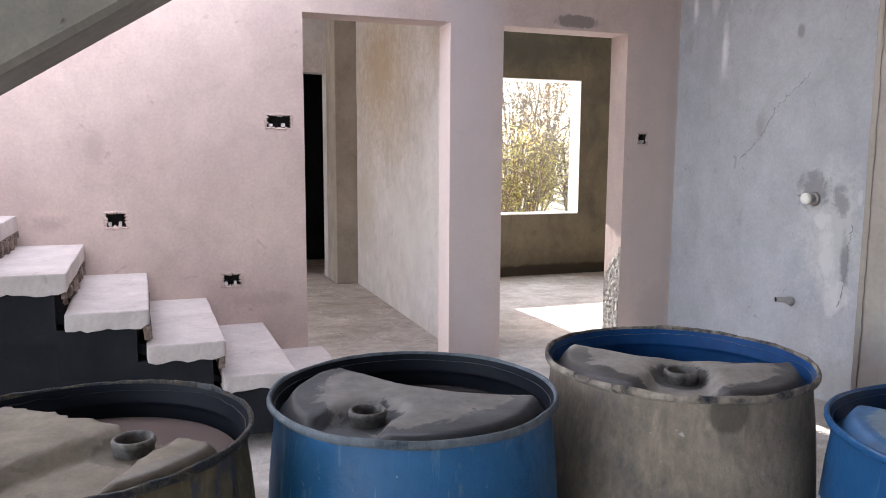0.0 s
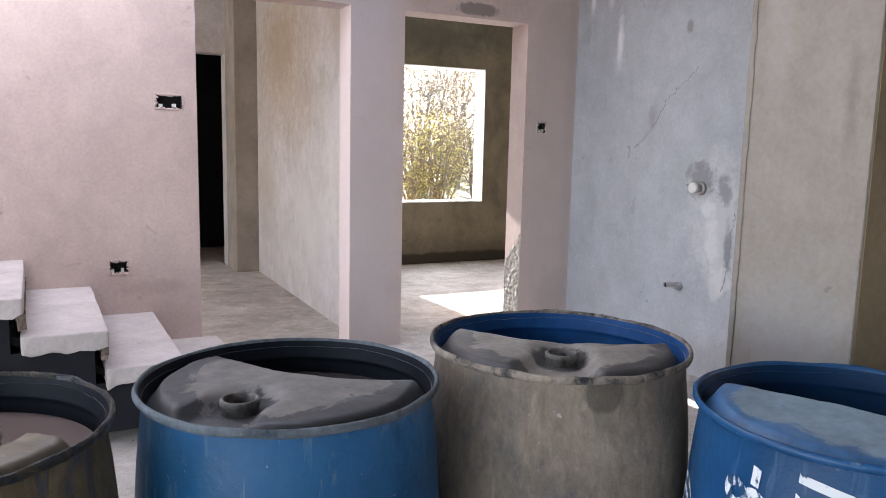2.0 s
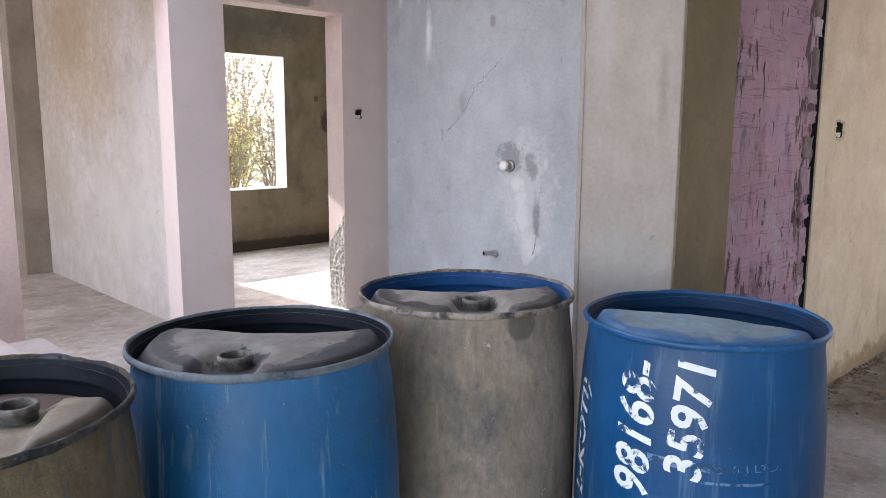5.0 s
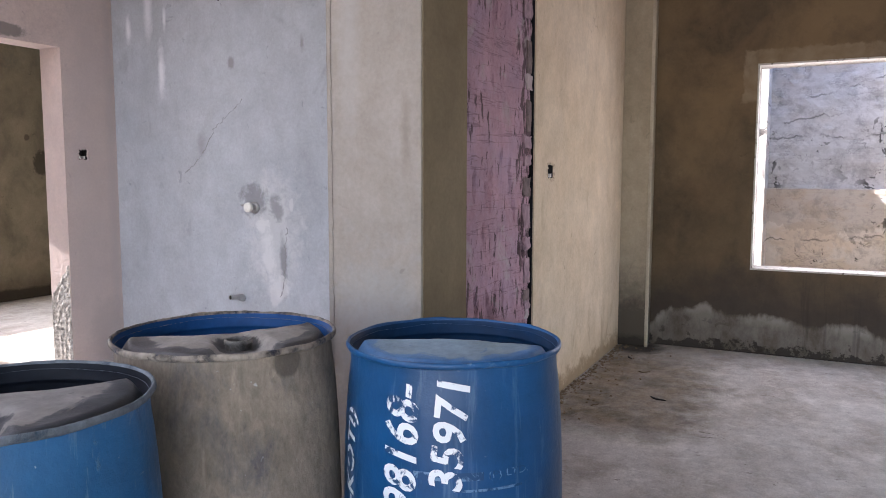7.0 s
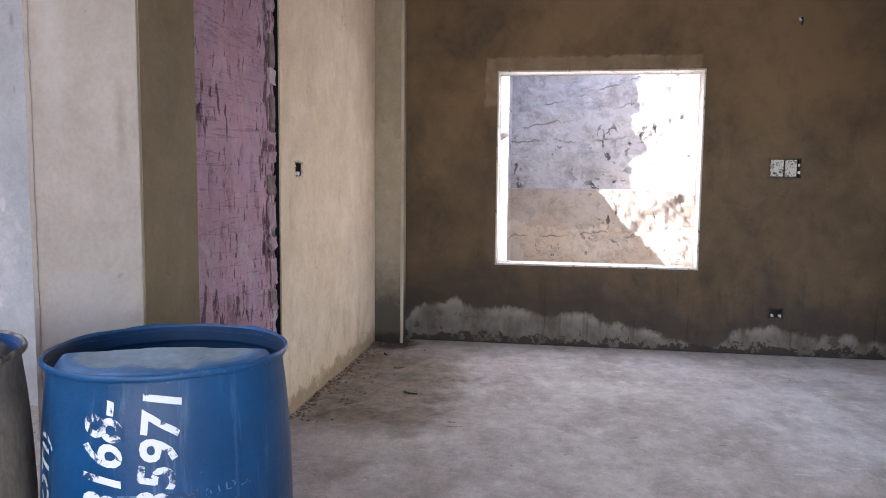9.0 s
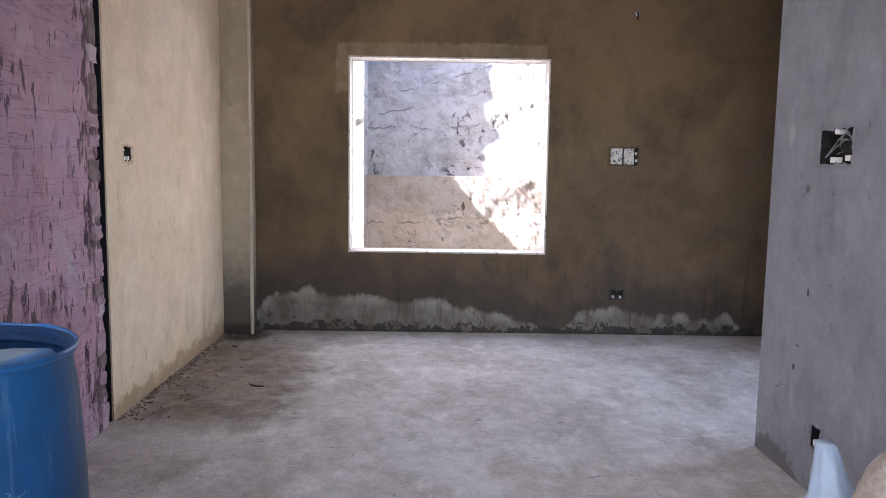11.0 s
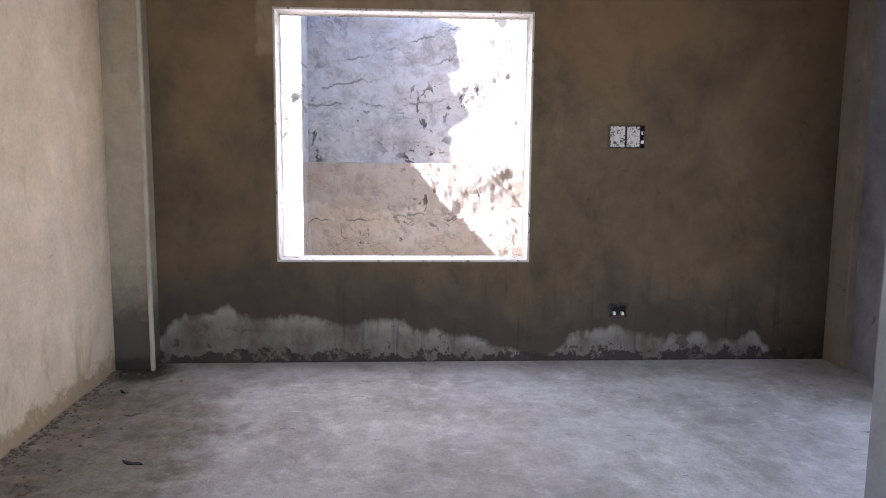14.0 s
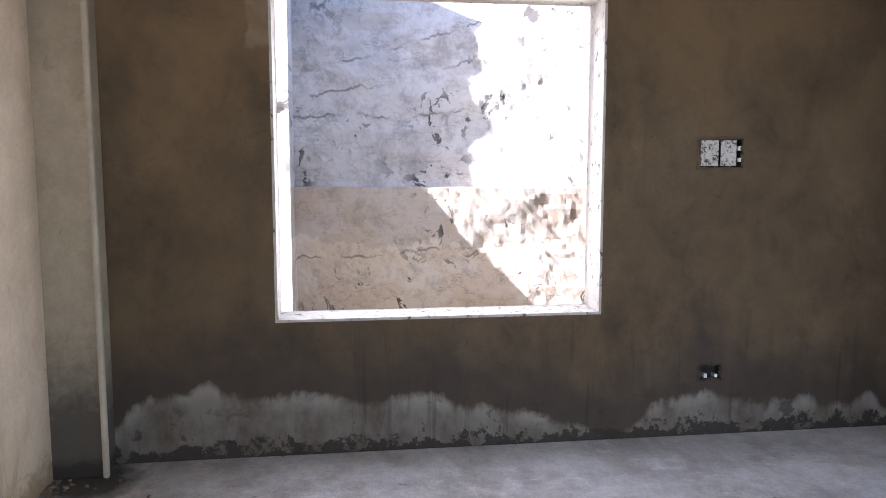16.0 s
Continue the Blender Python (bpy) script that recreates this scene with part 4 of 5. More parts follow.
RIM_PROFILE = [(0.2620, 0.867), (0.269, 0.8675), (0.2745, 0.870), (0.2770, 0.8745), (0.2768, 0.880), (0.2745, 0.884),
               (0.2718, RIM), (0.2695, 0.8835), (0.2680, 0.880), (0.2672, 0.875)]


def drum(name, at, label, body_mat, rim_mat, head_mat, inner_mat, cut_angle, cut, bow, bung, water, seed, jag=0.0, size=1.0, rough=0.0012):
    d = thing(name, label, "drum", "row of plastic drums", at=(*at, 0))
    d.scale = (size, size, size)
    rng = random.Random(seed)
    part("body", lathe(PROFILE, 96), body_mat, d, "", True)
    bm = lathe(RIM_PROFILE, 160)
    for v in bm.verts:
        k = 0.006 * noise.noise(v.co * 9 + Vector((seed, 0, 0))) + rough * noise.noise(v.co * 30 + Vector((0, seed, 0))) + rough * 0.7 * noise.noise(v.co * 70 + Vector((0, seed, 4)))
        v.co.x *= 1 + k * 0.8
        v.co.y *= 1 + k * 0.8
        v.co.z += k * 0.8
    part("rim", bm, rim_mat, d, "", True)
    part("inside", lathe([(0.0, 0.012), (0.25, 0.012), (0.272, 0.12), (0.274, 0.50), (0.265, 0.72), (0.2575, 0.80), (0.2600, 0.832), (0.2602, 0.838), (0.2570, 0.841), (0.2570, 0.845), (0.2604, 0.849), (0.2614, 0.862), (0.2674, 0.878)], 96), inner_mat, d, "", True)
    # remains of the head, cut open along a rough line
    R, n_s, n_t = 0.2590, 64, 36
    ca, sa = math.cos(radians(cut_angle)), math.sin(radians(cut_angle))
    bm = bmesh.new()
    rows = []
    for i in range(n_s + 1):
        s = R * math.sin(math.pi / 2 * (2 * i / n_s - 1)) * 0.9995
        lim = math.sqrt(max(R * R - s * s, 1e-9))
        o = cut + bow * s * s + jag * (noise.noise(Vector((s * 22, seed, 0))) + 0.6 * noise.noise(Vector((s * 60, seed, 2)))) + 0.003 * noise.noise(Vector((s * 70, seed, 5)))
        hi = max(-lim, min(lim, o))
        row = []
        for j in range(n_t + 1):
            f = j / n_t
            t = -lim + (hi + lim) * (1 - (1 - f) ** 1.0)
            x, y = t * ca - s * sa, t * sa + s * ca
            r = math.hypot(x, y)
            z = RIM - 0.008 + 0.006 * math.cos(r / R * 1.5)
            e = max(0.0, (r - 0.226) / (R - 0.226))
            z -= 0.034 * e * e * (3 - 2 * e)
            if bung:
                q = math.hypot(x - bung[0], y - bung[1])
                away = (x - bung[0]) * ca + (y - bung[1]) * sa
                side = abs(-(x - bung[0]) * sa + (y - bung[1]) * ca)
                k = max(0.0, 1 - max(q - 0.035, 0) / 0.035)
                if away < 0.02:
                    k = max(k, max(0.0, 1 - max(side - 0.04 - 0.5 * max(-away, 0) * 0.4, 0) / 0.02))
                z -= 0.026 * min(1, k) * (1 - e)
            z += 0.004 * noise.noise(Vector((x * 12, y * 12, seed)))
            row.append(bm.verts.new((x, y, z)))
        rows.append(row)
    for a, b in zip(rows, rows[1:]):
        for j in range(n_t):
            bm.faces.new((a[j], b[j], b[j + 1], a[j + 1]))
    under = [bm.verts.new(r[-1].co + Vector((-ca * 0.004, -sa * 0.004, -0.009))) for r in rows]
    for i in range(n_s):
        bm.faces.new((rows[i][-1], rows[i + 1][-1], under[i + 1], under[i]))
    bmesh.ops.remove_doubles(bm, verts=bm.verts, dist=1e-5)
    part("head", bm, head_mat, d, "cut-open drum head", True)
    if bung:
        ring = lathe([(0.0265, 0.0), (0.0265, 0.027), (0.0285, 0.030), (0.0315, 0.030), (0.034, 0.027), (0.034, 0.019), (0.0315, 0.017), (0.0315, 0.0)], 32)
        bmesh.ops.translate(ring, verts=ring.verts, vec=(bung[0], bung[1], RIM - 0.034))
        neck = part("bung_neck", ring, M_NECK, d, "threaded bung neck", True)
        # dark disc painting the shade down the bung hole
        well = lathe([(0.0, 0.0), (0.0268, 0.0), (0.0268, 0.004)], 24)
        bmesh.ops.translate(well, verts=well.verts, vec=(bung[0], bung[1], RIM - 0.031))
        part("bung_well", well, M_HOLE, neck, "", True)
    w = lathe([(0.0, water), (0.06, water), (0.12, water), (0.2515, water)], 64)
    part("water", w, M_MILKY if seed == 1 else M_WATER, d, "still cloudy water with the wall's reflection painted in" if seed == 1 else "still dark water")
    return d


BLUE = (0.0035, 0.044, 0.125)
M_D1 = drum_plastic("muddy_drum_plastic", (0.012, 0.040, 0.095), (0.19, 0.155, 0.095), 0.66, 0.58, 1.0, 0.35, None, 1.8, 0.8)
M_D2 = drum_plastic("sky_blue_drum_plastic", (0.007, 0.090, 0.225), (0.20, 0.27, 0.32), 0.42, 0.34, 7.0, 0.8, None, 1.0, 0.4, 0.2)
M_D3 = drum_plastic("cement_caked_drum_plastic", (0.05, 0.10, 0.19), (0.25, 0.213, 0.17), 0.86, 0.60, 13.0, 0.85, (-0.078, -0.258, 0.850, 0.037), 1.0, 0.5)
M_D4 = drum_plastic("clean_blue_drum_plastic", BLUE, (0.20, 0.31, 0.40), 0.12, 0.08, 19.0, 0.2, None, 1.0, 0.3, 0.05)
M_R1 = drum_plastic("muddy_rim", (0.016, 0.020, 0.025), (0.135, 0.115, 0.085), 0.48, 0.46, 2.0, 0.5, None, 3.0, 1.0)
M_R2 = drum_plastic("dusty_rim", (0.016, 0.036, 0.056), (0.135, 0.16, 0.185), 0.62, 0.6, 8.0, 0.5, None, 3.0, 0.7)
M_R3 = drum_plastic("cement_rim", (0.022, 0.024, 0.034), (0.285, 0.25, 0.21), 0.57, 0.55, 14.0, 0.5, None, 2.6, 1.0)
M_R4 = drum_plastic("blue_rim", (0.008, 0.058, 0.155), (0.17, 0.25, 0.32), 0.36, 0.34, 20.0, 0.3, None, 2.0, 0.5)
M_H1 = head_plastic("sandy_head", (0.215, 0.185, 0.14), (0.135, 0.115, 0.085), 1.0, 0.20, (0.085, -0.055))
M_H2 = head_plastic("grey_wet_head", (0.19, 0.18, 0.17), (0.030, 0.034, 0.040), 3.0, 0.185, (-0.112, -0.082))
M_H3 = head_plastic("grey_dusty_head", (0.26, 0.24, 0.22), (0.055, 0.052, 0.052), 5.0, 0.190, (-0.052, -0.085))
M_H4 = head_plastic("blue_dusty_head", (0.20, 0.28, 0.35), (0.05, 0.15, 0.32), 8.0, 0.200)

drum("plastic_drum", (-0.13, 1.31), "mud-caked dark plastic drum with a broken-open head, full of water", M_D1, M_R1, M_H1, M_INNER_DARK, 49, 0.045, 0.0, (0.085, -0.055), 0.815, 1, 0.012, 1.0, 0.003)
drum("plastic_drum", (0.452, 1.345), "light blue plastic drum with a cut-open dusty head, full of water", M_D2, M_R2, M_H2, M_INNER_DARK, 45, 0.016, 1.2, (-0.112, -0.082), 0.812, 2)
drum("plastic_drum", (1.042, 1.325), "blue plastic drum caked in beige cement dust, head cut open", M_D3, M_R3, M_H3, M_INNER_BLUE, 52, -0.030, 1.5, (-0.052, -0.085), 0.45, 3, 0.004, 1.02, 0.002)
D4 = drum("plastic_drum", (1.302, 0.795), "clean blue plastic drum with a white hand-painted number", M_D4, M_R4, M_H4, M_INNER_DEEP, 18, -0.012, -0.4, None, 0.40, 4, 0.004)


def body_radius(z):
    for (r0, z0), (r1, z1) in zip(PROFILE[2:], PROFILE[3:]):
        if z0 <= z <= z1:
            return r0 + (r1 - r0) * (z - z0) / max(z1 - z0, 1e-6)
    return 0.262


def paint_mat(name, color, blue, cover):
    m, nt, b = grid_mat(name, 0.7)
    n = noisy(nt, coords(nt, (1, 1, 1), (3, 0, 0)), 26, 6, 0.7, 0.6)
    col = blend(nt, ramp(nt, n, (cover - 0.03, 0.0), (cover + 0.03, 1.0)), color, blue)
    nt.links.new(col, b.inputs["Base Color"])
    return m


def drum_text(name, text, z0, z1, mid, high, material, parent, weight=0.0, upward=True, lean=0.0):
    """Lettering wrapped round the drum: it reads upwards from z0 to z1 about the angle mid, or level."""
    cu = bpy.data.curves.new(name, "FONT")
    cu.body, cu.size, cu.offset, cu.resolution_u = text, 1.0, weight, 3
    tmp = bpy.data.objects.new(name, cu)
    me = tmp.to_mesh()
    bm = bmesh.new()
    bm.from_mesh(me)
    tmp.to_mesh_clear()
    bpy.data.objects.remove(tmp)
    bpy.data.curves.remove(cu)
    bmesh.ops.triangulate(bm, faces=bm.faces)
    for _ in range(3):
        long = [e for e in bm.edges if e.calc_length() > 0.14]
        if long:
            bmesh.ops.subdivide_edges(bm, edges=long, cuts=1)
            bmesh.ops.triangulate(bm, faces=bm.faces)
    xs, ys = [v.co.x for v in bm.verts], [v.co.y for v in bm.verts]
    x0, x1, y0, y1 = min(xs), max(xs), min(ys), max(ys)
    for v in bm.verts:
        a, b = (v.co.x - x0) / (x1 - x0), (v.co.y - y0) / (y1 - y0)
        if upward:
            z, off = z0 + (z1 - z0) * (a + 0.06 * (b - 0.5)), (0.5 - b) * high + lean * (a - 0.5)
        else:
            z, off = z0 + (z1 - z0) * b, (a - 0.5) * high
        off += 0.003 * noise.noise(Vector((a * 9, b * 3, 0)))
        r = body_radius(z) + 0.0018
        ang = radians(mid) + off / r
        v.co = Vector((r * math.cos(ang), r * math.sin(ang), z))
    return part(name, bm, material, parent, "white hand-painted lettering")


M_PAINT = paint_mat("white_brush_paint", (0.62, 0.66, 0.70), BLUE, 0.55)
M_PRINT = paint_mat("worn_pale_print", (0.10, 0.19, 0.31), BLUE, 0.45)
drum_text("number", "98168-", 0.535, 0.832, 180.0, 0.088, M_PAINT, D4, 0.020, True, 0.006)
drum_text("number", "35971", 0.598, 0.838, 203.8, 0.078, M_PAINT, D4, 0.020, True, 0.020)
drum_text("word", "L-KOTI)", 0.46, 0.735, 144.0, 0.062, M_PAINT, D4, 0.020)
drum_text("print", "(P) LTD.", 0.614, 0.636, 233.0, 0.105, M_PRINT, D4, 0.0, False)


def print_bar(z0, z1, a0, a1):
    bm = bmesh.new()
    n = 14
    cols = [[bm.verts.new(((body_radius(z) + 0.0015) * math.cos(radians(a0 + (a1 - a0) * i / n)), (body_radius(z) + 0.0015) * math.sin(radians(a0 + (a1 - a0) * i / n)), z)) for z in (z0, z1)] for i in range(n + 1)]
    for p, q in zip(cols, cols[1:]):
        bm.faces.new((p[0], q[0], q[1], p[1]))
    return bm


for a0, a1 in ((176, 184), (187, 203), (206, 220)):
    part("print", print_bar(0.616, 0.635, a0, a1), M_PRINT, D4, "worn unreadable print")
part("print", print_bar(0.590, 0.596, 206, 240), M_PRINT, D4, "worn unreadable print")


# ---- boxes in the walls, tap and pipe ----
def chipped_ring(put, u0, u1, z0, z1, seed, wide=0.014):
    """Crumbled plaster round a box in the wall; put(u, z, d) gives the place, d being out of the wall."""
    bm = bmesh.new()
    rng = random.Random(seed)
    n = 44
    per = []
    for i in range(n):
        f = 4 * i / n
        k, g = int(f), f - int(f)
        per.append(((u0 + (u1 - u0) * g, z0), (u1, z0 + (z1 - z0) * g), (u1 - (u1 - u0) * g, z1), (u0, z1 - (z1 - z0) * g))[k])
    cu, cz = (u0 + u1) / 2, (z0 + z1) / 2
    rows = []
    for u, z in per:
        dx, dz = u - cu, z - cz
        q = math.hypot(dx, dz)
        a, b = rng.uniform(-1.0, 0.35) * wide, rng.uniform(0.5, 1.6) * wide
        rows.append([bm.verts.new(put(u + dx / q * a, z + dz / q * a, 0.0005)), bm.verts.new(put(u + dx / q * (a + b) / 2, z + dz / q * (a + b) / 2, rng.uniform(0.003, 0.008))),
                     bm.verts.new(put(u + dx / q * b, z + dz / q * b, 0.0005))])
    for i in range(n):
        p, q = rows[i], rows[(i + 1) % n]
        for k in range(2):
            bm.faces.new((p[k], p[k + 1], q[k + 1], q[k]))
    return bm


def wall_box(name, along, at, out, u0, u1, z0, z1, label, seed, face="open", ring=M_PINK):
    """A switch box let into a wall; out: +1 or -1, the way the wall faces."""
    def put(u, z, d):
        return Vector((u, at + out * d, z) if along == "x" else (at + out * d, u, z))

    def pbox(a0, a1, b0, b1, d0, d1):
        p, q = put(a0, b0, d0), put(a1, b1, d1)
        return box(min(p.x, q.x), max(p.x, q.x), min(p.y, q.y), max(p.y, q.y), min(p.z, q.z), max(p.z, q.z))
    rng = random.Random(seed)
    t = thing(name, label, "switch box", "electrical boxes in the walls")
    part("box_back", pbox(u0 + 0.002, u1 - 0.002, z0 + 0.002, z1 - 0.002, -0.048, -0.044), M_HOLE, t)
    for nm, a in (("box_side", (u0 + 0.001, u0 + 0.004, z0 + 0.004, z1 - 0.004, -0.044, -0.004)), ("box_side", (u1 - 0.004, u1 - 0.001, z0 + 0.004, z1 - 0.004, -0.044, -0.004)),
                  ("box_side", (u0 + 0.001, u1 - 0.001, z0 + 0.001, z0 + 0.004, -0.044, -0.004)), ("box_side", (u0 + 0.001, u1 - 0.001, z1 - 0.004, z1 - 0.001, -0.044, -0.004))):
        part(nm, pbox(*a), M_HOLE, t)
    part("chipped_edge", chipped_ring(put, u0, u1, z0, z1, seed), ring, t, "crumbled plaster edge")
    w, h = u1 - u0, z1 - z0
    if face == "plates":
        for a, b in ((0.03, 0.44), (0.50, 0.86)):
            part("cover_board", pbox(u1 - w * b, u1 - w * a, z0 + h * 0.06, z1 - h * 0.05, -0.006, 0.001), M_CHALK, t, "stained pale cover board")
        for b in (0.2, 0.6):
            part("screw_tab", pbox(u0 + w * 0.02, u0 + w * 0.09, z0 + h * b, z0 + h * (b + 0.14), -0.01, 0.001), M_CONDUIT, t, "white tab")
    elif face == "big":
        for a, b in ((0.06, 0.10), (0.42, 0.84), (0.5, 0.05)):
            part("conduit_end", pbox(u0 + w * a, u0 + w * (a + 0.15), z0 + h * b, z0 + h * (b + 0.15), -0.03, -0.002), M_CONDUIT, t, "white conduit end")
        for k in range(5):
            a = put(u0 + w * rng.uniform(0.2, 0.8), z0 + h * rng.uniform(0.2, 0.8), -0.035)
            b = put(u0 + w * rng.uniform(0.1, 0.9), z0 + h * rng.uniform(0.1, 0.9), -0.012)
            c = put(u0 + w * rng.uniform(0.1, 0.9), z0 + h * rng.uniform(0.1, 0.9), -0.03)
            part("wire", tube([a, (a + b) / 2 + put(0, 0, 0.004) - put(0, 0, 0), b, c], 0.0022, 6), M_BOXMETAL, t)
    else:
        part("conduit_end", pbox(u0 + w * 0.62, u0 + w * 0.76, z0 + h * 0.10, z0 + h * 0.36, -0.04, -0.003), M_CONDUIT, t, "white conduit end")
        part("conduit_end", pbox(u0 + w * 0.10, u0 + w * 0.24, z0 + h * 0.10, z0 + h * 0.32, -0.04, -0.003), M_CONDUIT, t, "white conduit end")
    return t


for i, (s, lab) in enumerate(zip(SOCKETS_P, ("empty double switch box in a pink wall, edges chipped", "empty socket box above the stair, edges chipped",
                                             "empty socket box low over the stair", "small empty switch box beside a doorway"))):
    wall_box("switch_box", "x", Y_P, -1, *s, lab, 10 + i)
wall_box("switch_box", "x", Y_Y, -1, 3.56, 3.665, 1.285, 1.365, "small empty switch box in an ochre wall", 21, ring=M_YELLOW)
wall_box("switch_box", "y", X_W, -1, -1.815, -1.60, 1.315, 1.45, "double switch box with two stained pale cover boards", 22, "plates", M_DAMP)
wall_box("switch_box", "y", X_W, -1, -1.745, -1.64, 0.28, 0.352, "small socket box low on a dark wall", 23, ring=M_DAMP)
wall_box("switch_box", "x", Y_G, 1, 2.47, 2.71, 1.32, 1.457, "large open switch box with wires in a grey wall", 24, "big", M_GREY)
wall_box("switch_box", "x", Y_G, 1, 2.545, 2.625, 0.19, 0.285, "small socket box low on a grey wall", 25, ring=M_GREY)


def tap():
    t = thing("water_tap", "white capped tap stub on a grey wall", "tap", at=(X_B, 3.19, 1.10))
    part("stub", tube([(0.0, 0, 0), (-0.03, 0, 0), (-0.055, 0, 0)], 0.022, 20), M_PVC, t, "grey plastic stub", True)
    part("cap", tube([(-0.05, 0, 0), (-0.054, 0, 0), (-0.072, 0, 0), (-0.076, 0, 0)], [0.027, 0.031, 0.031, 0.025], 20), M_CONDUIT, t, "white cap", True)
    part("flange", tube([(0.0, 0, -0.004), (-0.012, 0, -0.004), (-0.016, 0, -0.004)], [0.040, 0.038, 0.030], 20), M_STEEL, t, "dull round flange", True)
    part("spindle", tube([(-0.04, 0.02, 0.008), (-0.042, 0.075, 0.012)], 0.006, 10), M_STEEL, t, "steel spindle", True)
    return t


def pipe_stub():
    t = thing("pipe_stub", "short grey pipe stub with an elbow on a wall", "pipe", at=(X_B, 3.305, 0.515))
    part("elbow", tube([(0.0, 0, -0.012), (-0.022, 0, -0.004), (-0.045, 0, 0.0)], [0.024, 0.024, 0.020], 16), M_PVC, t, "", True)
    part("pipe", tube([(-0.04, 0.0, 0.0), (-0.075, 0.010, 0.003), (-0.105, 0.016, 0.004)], 0.0155, 16, False), M_PVC, t, "", True)
    # dark disc painting the shade inside the pipe end
    part("bore", tube([(-0.097, 0.0146, 0.0037), (-0.099, 0.015, 0.0038)], 0.0154, 16), M_HOLE, t)
    return t


tap()
pipe_stub()


def wire_stub(at, way, label):
    t = thing("wire_stub", label, "wire stub", "ends of wiring high on the walls", at=at)
    w = Vector(way)
    part("collar", tube([w * 0.0, w * 0.012, w * 0.016], [0.022, 0.020, 0.014], 14), M_BOXMETAL, t, "", True)
    part("wire", tube([w * 0.01, w * 0.04, w * 0.05 + Vector((0, 0, -0.02)), w * 0.045 + Vector((0.004, 0.004, -0.05))], 0.006, 8), M_HOLE, t, "", True)
    return t


wire_stub((X_B, 3.41, 2.45), (-1, 0, 0), "dark wire stub high on a grey wall")
wire_stub((X_W, -1.76, 2.44), (-1, 0, 0), "dark wire stub high on a brown wall")


def crack(name, at, points, width, seed, label):
    """A dark crack in the plaster of the tap wall, through (y, z) points."""
    bm = bmesh.new()
    rng = random.Random(seed)
    rows = []
    for (y0, z0), (y1, z1) in zip(points, points[1:]):
        for i in range(12):
            f = i / 12
            y, z = y0 + (y1 - y0) * f + rng.gauss(0, 0.004), z0 + (z1 - z0) * f + rng.gauss(0, 0.004)
            w = width * rng.uniform(0.15, 1.0)
            dy, dz = -(z1 - z0), (y1 - y0)
            q = math.hypot(dy, dz)
            rows.append([bm.verts.new((at - 0.0012, y + dy / q * w, z + dz / q * w)), bm.verts.new((at - 0.0012, y - dy / q * w, z - dz / q * w))])
    for a, b in zip(rows, rows[1:]):
        bm.faces.new((a[0], a[1], b[1], b[0]))
    return struct(name, bm, M_CRACK, label, "crack")


crack("trim_crack_1", X_B, [(3.27, 1.78), (3.42, 1.67), (3.52, 1.60), (3.60, 1.47), (3.66, 1.40), (3.80, 1.30)], 0.0045, 1, "thin dark crack running down plaster")
crack("trim_crack_2", X_B, [(2.93, 0.98), (2.95, 0.86), (2.955, 0.73), (2.97, 0.60), (3.0, 0.52)], 0.005, 2, "dark crack beside a patched pipe chase")


# ---- outside ----
def neighbour_wall():
    bm = bmesh.new()
    ys = [-3.4 + 0.032 * i for i in range(118)] + [0.385, 0.392] + [0.42 + 0.06 * i for i in range(70)]
    zs = [-0.25 + 0.032 * i for i in range(45)] + [1.192, 1.197] + [1.225 + 0.032 * i for i in range(48)]
    grid = []
    for y in ys:
        col = []
        for z in zs:
            if y > 0.39:
                p = 0.012 * noise.noise(Vector((1, y * 8, z * 5)))
            elif z > 1.195:
                p = 0.345 + 0.05 * noise.noise(Vector((2, y * 1.6, z * 3.2)))
                p += 0.02 * abs(noise.noise(Vector((5, y * 4, z * 7))))
            else:
                p = 0.24 + 0.29 * (1.19 - z) + 0.02 * noise.noise(Vector((3, y * 2, z * 4)))
            k = noise.noise(Vector((7, y * 14, z * 14))) + 0.6 * noise.noise(Vector((9, y * 28, z * 28)))
            p += 0.006 * k + 0.022 * max(0.0, noise.noise(Vector((4, y * 5.5, z * 9))) - 0.25)
            col.append(bm.verts.new((6.72 + 0.25 * (y - 0.39) + p, y, z)))
        grid.append(col)
    for a, b in zip(grid, grid[1:]):
        for j in range(len(zs) - 1):
            bm.faces.new((a[j], b[j], b[j + 1], a[j + 1]))
    rim = [c[-1] for c in grid]
    back = [bm.verts.new((v.co.x + 0.3, v.co.y, v.co.z)) for v in rim]
    for i in range(len(rim) - 1):
        bm.faces.new((rim[i], back[i], back[i + 1], rim[i + 1]))
    return bm


